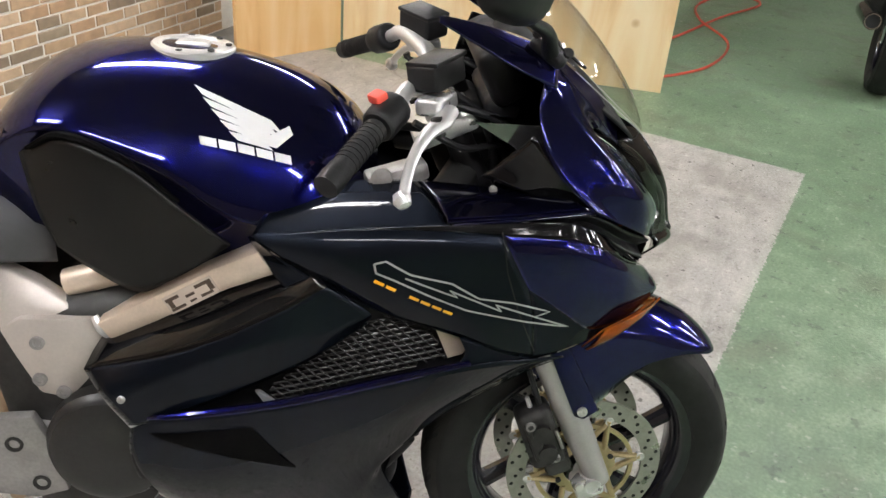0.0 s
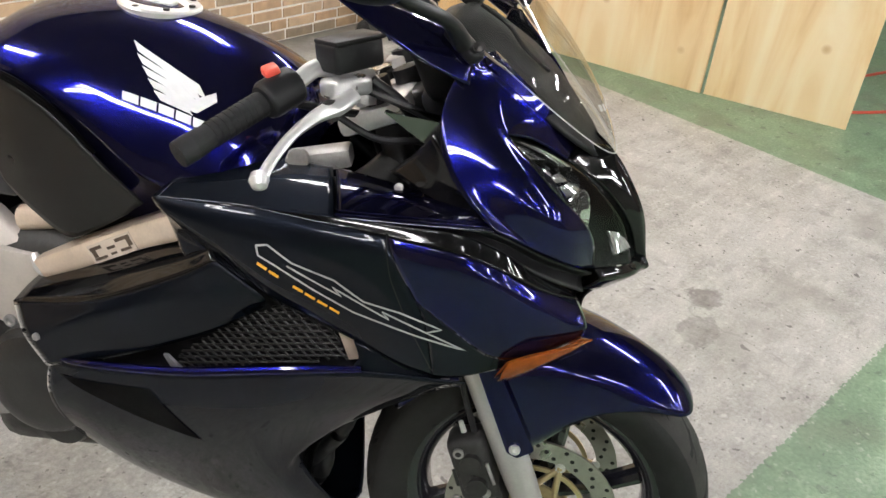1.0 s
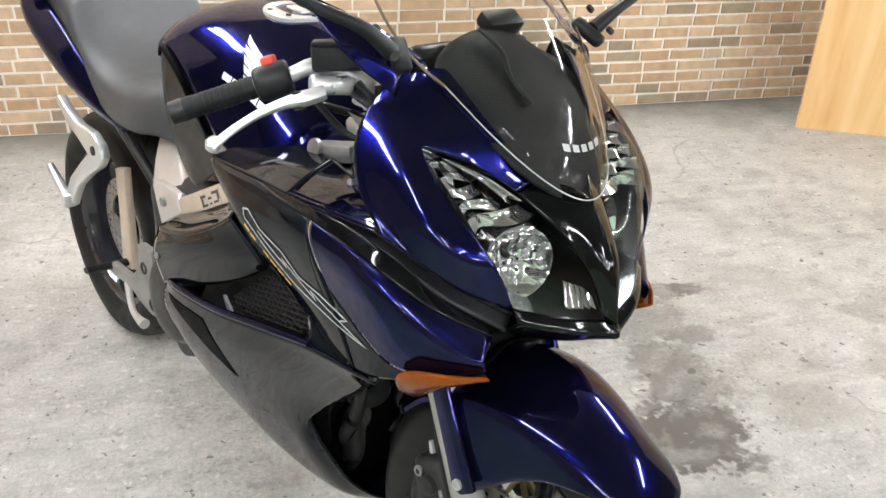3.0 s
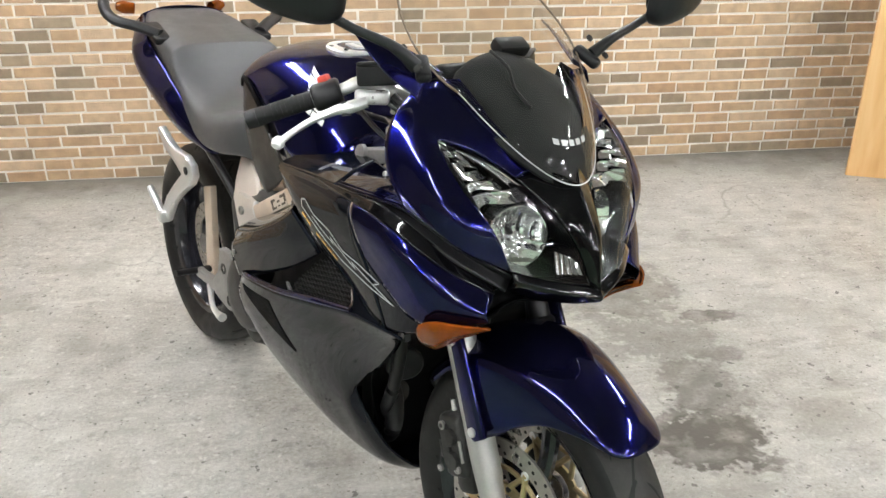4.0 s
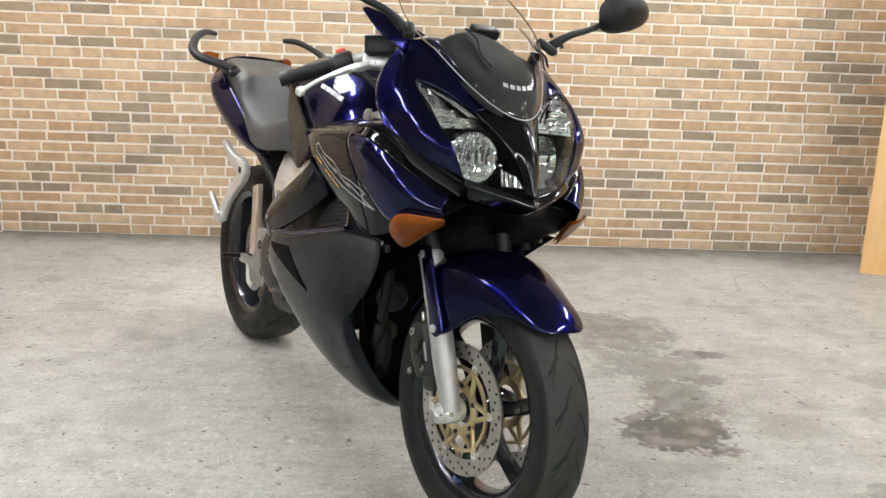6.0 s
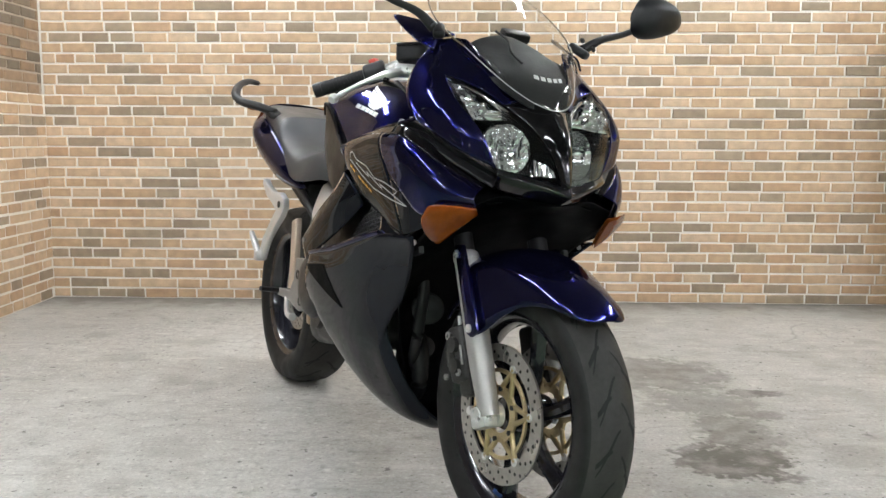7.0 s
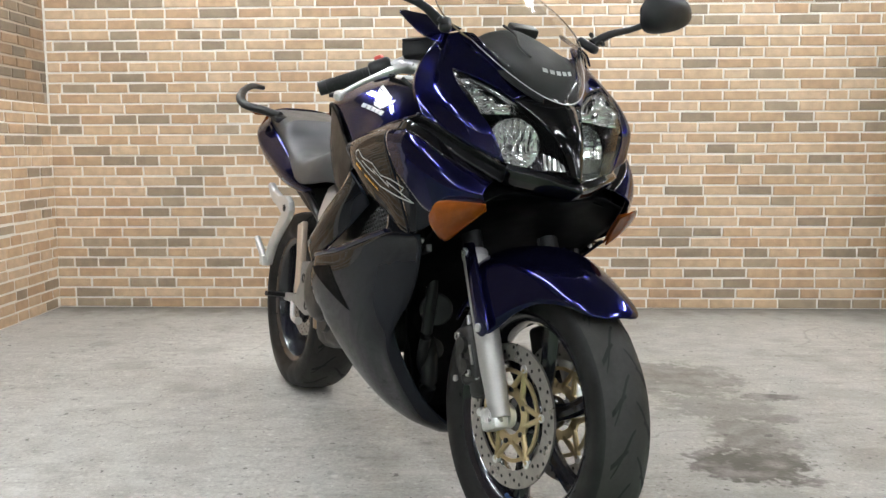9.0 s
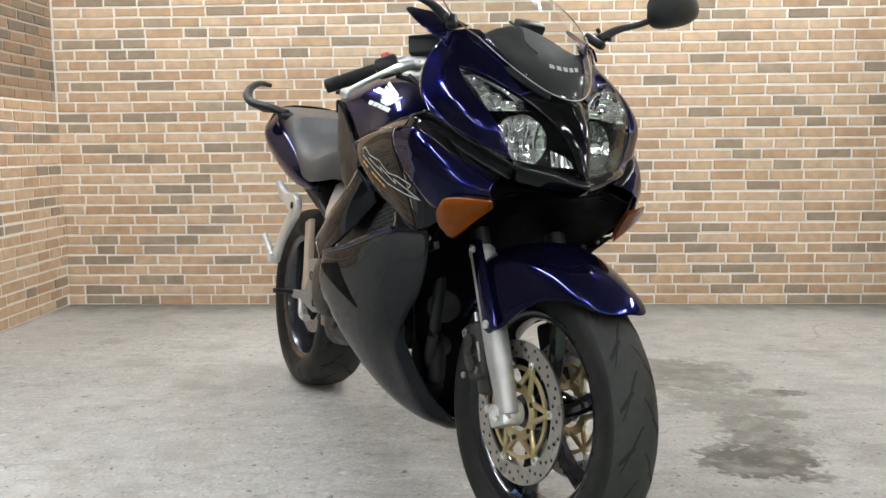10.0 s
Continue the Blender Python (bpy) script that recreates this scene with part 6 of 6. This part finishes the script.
    part("mirror_shell", moved(bm, Matrix.Translation(c) @ pose(0, 0, 0, -8 * side, 8, turn)), M_BLACK, mir, "black mirror shell")
    bm = lathe([(0.0, 0.0), (0.0, 1.0)], (0, 0, 0), (1, 0, 0), 32)
    bmesh.ops.scale(bm, vec=(1, 0.074, 0.041), verts=bm.verts)
    part("mirror_glass", moved(bm, Matrix.Translation(c) @ pose(0, 0, 0, -8 * side, 8, turn) @ pose(-0.0125, 0, 0)), M_CHROME, mir, "mirror glass")


part("brake_hose", tube([(0.425, -0.150, 1.030), (0.465, -0.135, 1.000), (0.495, -0.105, 0.940), (0.500, -0.085, 0.860), (0.520, -0.080, 0.780)], 0.0075, 10, 26), M_BLACK, bike, "black rubber brake hose")
part("wiring_loom", tube([(0.330, -0.205, 1.000), (0.375, -0.165, 0.985), (0.415, -0.100, 0.960), (0.470, -0.060, 0.915)], 0.006, 8, 22), M_BLACK, bike)
for side in (1, -1):
    part("fork_cap", steered(lathe([(-0.01, 0.024), (0.010, 0.024), (0.014, 0.018), (0.014, 0.010), (0.010, 0.008), (0.010, 0.0)], (0.405, -0.103 * side, 0.992), (-0.43, 0, 0.9), 20)), M_LEVER, bike, "bright fork cap")
    part("clamp_bolt", lathe([(0, 0.006), (0.006, 0.006), (0.007, 0.0)], (0.372, -0.135 * side, 1.012), (-0.4, 0, 0.9), 12), M_DARK, bike)


# ---- rear end of a second motorcycle parked on the green floor ----
def parked_rear(m):
    root = new("parked_motorcycle")
    tagged(root, "black rear end of a parked motorcycle on the green floor", "motorcycle")
    c, R, h, rr = (0, 0, 0.31), 0.31, 0.08, 0.216
    side = [(h * 0.8, rr), (h, rr + 0.045), (h * 0.9, R - 0.022), (h * 0.6, R - 0.008), (0, R)]
    prof = side + [(-y, r) for y, r in reversed(side[:-1])] + [(-h * 0.7, rr - 0.01), (h * 0.7, rr - 0.01)]
    part("tyre", lathe(prof, c, (0, 1, 0), 64, True), M_RUBBER, root, "black rear tyre")
    wheel_part = part("rim", join(lathe([(-0.06, 0.21), (-0.03, 0.19), (0.03, 0.19), (0.06, 0.21)], c, (0, 1, 0), 48), lathe([(-0.06, 0.0), (-0.06, 0.05), (0.06, 0.05), (0.06, 0.0)], c, (0, 1, 0), 24)), M_RIM, root)
    for k in range(5):
        a = 2 * math.pi * k / 5
        part("spoke", tube([(0.04 * math.cos(a), 0, 0.31 + 0.04 * math.sin(a)), (0.2 * math.cos(a), 0, 0.31 + 0.2 * math.sin(a))], 0.018, 8, 3), M_RIM, wheel_part)
    muf = part("muffler", tube([(-0.34, 0.17, 0.44), (-0.15, 0.17, 0.42), (0.30, 0.16, 0.36), (0.55, 0.12, 0.30)], [0.043, 0.046, 0.046, 0.026], 24, 24), M_GLOSS, root, "gloss black muffler")
    part("end_ring", lathe([(-0.006, 0.039), (0.010, 0.039), (0.010, 0.034), (-0.006, 0.034)], (-0.345, 0.17, 0.4405), (-1, 0, 0.1), 32, True), M_CHROME, muf, "bright end ring")
    part("outlet", lathe([(0.0, 0.034), (0.0, 0.0)], (-0.346, 0.17, 0.4405), (-1, 0, 0.1), 24), M_GROOVE, muf)
    part("tail", box((0.05, 0, 0.82), (0.75, 0.22, 0.16), 0.06, (0, 12, 0), 3), M_GLOSS, root, "black tail section")
    part("swingarm", tube([(0, -0.12, 0.31), (0.55, -0.1, 0.36)], 0.03, 10, 4), M_DARK, root)
    part("body", box((0.62, 0, 0.55), (0.5, 0.3, 0.5), 0.08, (0, 0, 0), 3), M_DARK, root)
    root.matrix_world = m
    return root


parked_rear(pose(5.17, -0.20, 0, 0, 0, 4))

# ---- brick tiles of the walls, last ----
COURSE, JOINT, PROUD = 0.0545, 0.0088, 0.0045


def brick_bm(length):
    bm = box((length / 2, 0, 0), (length, PROUD * 2, COURSE - JOINT), 0)
    bmesh.ops.bevel(bm, geom=[e for e in bm.edges if all(v.co.y < 0 for v in e.verts)], offset=0.0035, segments=2, affect="EDGES")
    return bm


LENGTHS = (0.105, 0.128, 0.152, 0.178, 0.206)
BRICK_MESH = {}
for bl in LENGTHS:
    me = bpy.data.meshes.new("brick")
    bm = brick_bm(bl - JOINT)
    bm.to_mesh(me)
    bm.free()
    me.materials.append(M_BRICK)
    BRICK_MESH[bl] = me


def lay_bricks(wall, m, length, height, near, material=None):
    """Random courses along a wall; those in the near stretch are parts of their own, the rest one mesh."""
    rng = random.Random(7)
    verts, faces = [], []
    for row in range(int(height / COURSE)):
        x = -rng.uniform(0, 0.1)
        z = COURSE * (row + 0.5)
        while x < length:
            bl = rng.choices(LENGTHS, (1, 2, 3, 3, 1.5))[0]
            a, b = max(x, 0.0), min(x + bl, length)
            if b - a > 0.03:
                jig = rng.uniform(-0.0015, 0.0015)
                if near(x + bl / 2, z) and a == x and b == x + bl:
                    ob = new("brick", BRICK_MESH[bl])
                    ob.parent = wall
                    ob.matrix_world = m @ pose(x + rng.uniform(-0.0012, 0.0012), jig, z + rng.uniform(-0.0012, 0.0012), 0, rng.uniform(-0.55, 0.55), 0) @ Matrix.Diagonal((rng.uniform(0.985, 1.01), 1, rng.uniform(0.93, 1.05), 1))
                else:
                    w, h, t, e = b - a - JOINT, (COURSE - JOINT) / 2 * rng.uniform(0.94, 1.03), PROUD, 0.0032
                    k = len(verts)
                    skew = [(rng.uniform(-0.0015, 0.0015), rng.uniform(-0.0016, 0.0016)) for _ in range(4)]
                    for dx0, dx1, dz, y in ((0, w, h, 0.0), (0, w, h, -t + e), (e, w - e, h - e, -t)):
                        for (px, pz), (jx, jz) in zip(((dx0, -dz), (dx1, -dz), (dx1, dz), (dx0, dz)), skew):
                            verts.append(m @ Vector((a + px + jx, y + jig, z + pz + jz)))
                    for r in (0, 4):
                        for q in range(4):
                            faces.append((k + r + q, k + r + (q + 1) % 4, k + r + 4 + (q + 1) % 4, k + r + 4 + q))
                    faces.append((k + 8, k + 9, k + 10, k + 11))
            x += bl
    me = bpy.data.meshes.new("brick_courses")
    me.from_pydata(verts, [], faces)
    me.materials.append(material or M_BRICKS)
    ob = new("brick_courses", me)
    ob.parent = wall
    tagged(ob, "dark brown brick tiles" if material else "tan and grey-brown brick tiles", kind="stuff")


lay_bricks(wall_back, pose(X0, Y1, 0), 4.9, CEILING, lambda x, z: 1.0 < x < 3.0 and z < 1.15)
lay_bricks(wall_side, pose(X0, 1.75, 0, 0, 0, 90), Y1 - 1.75, LEDGE, lambda x, z: x > 0.6 and z < 0.6)
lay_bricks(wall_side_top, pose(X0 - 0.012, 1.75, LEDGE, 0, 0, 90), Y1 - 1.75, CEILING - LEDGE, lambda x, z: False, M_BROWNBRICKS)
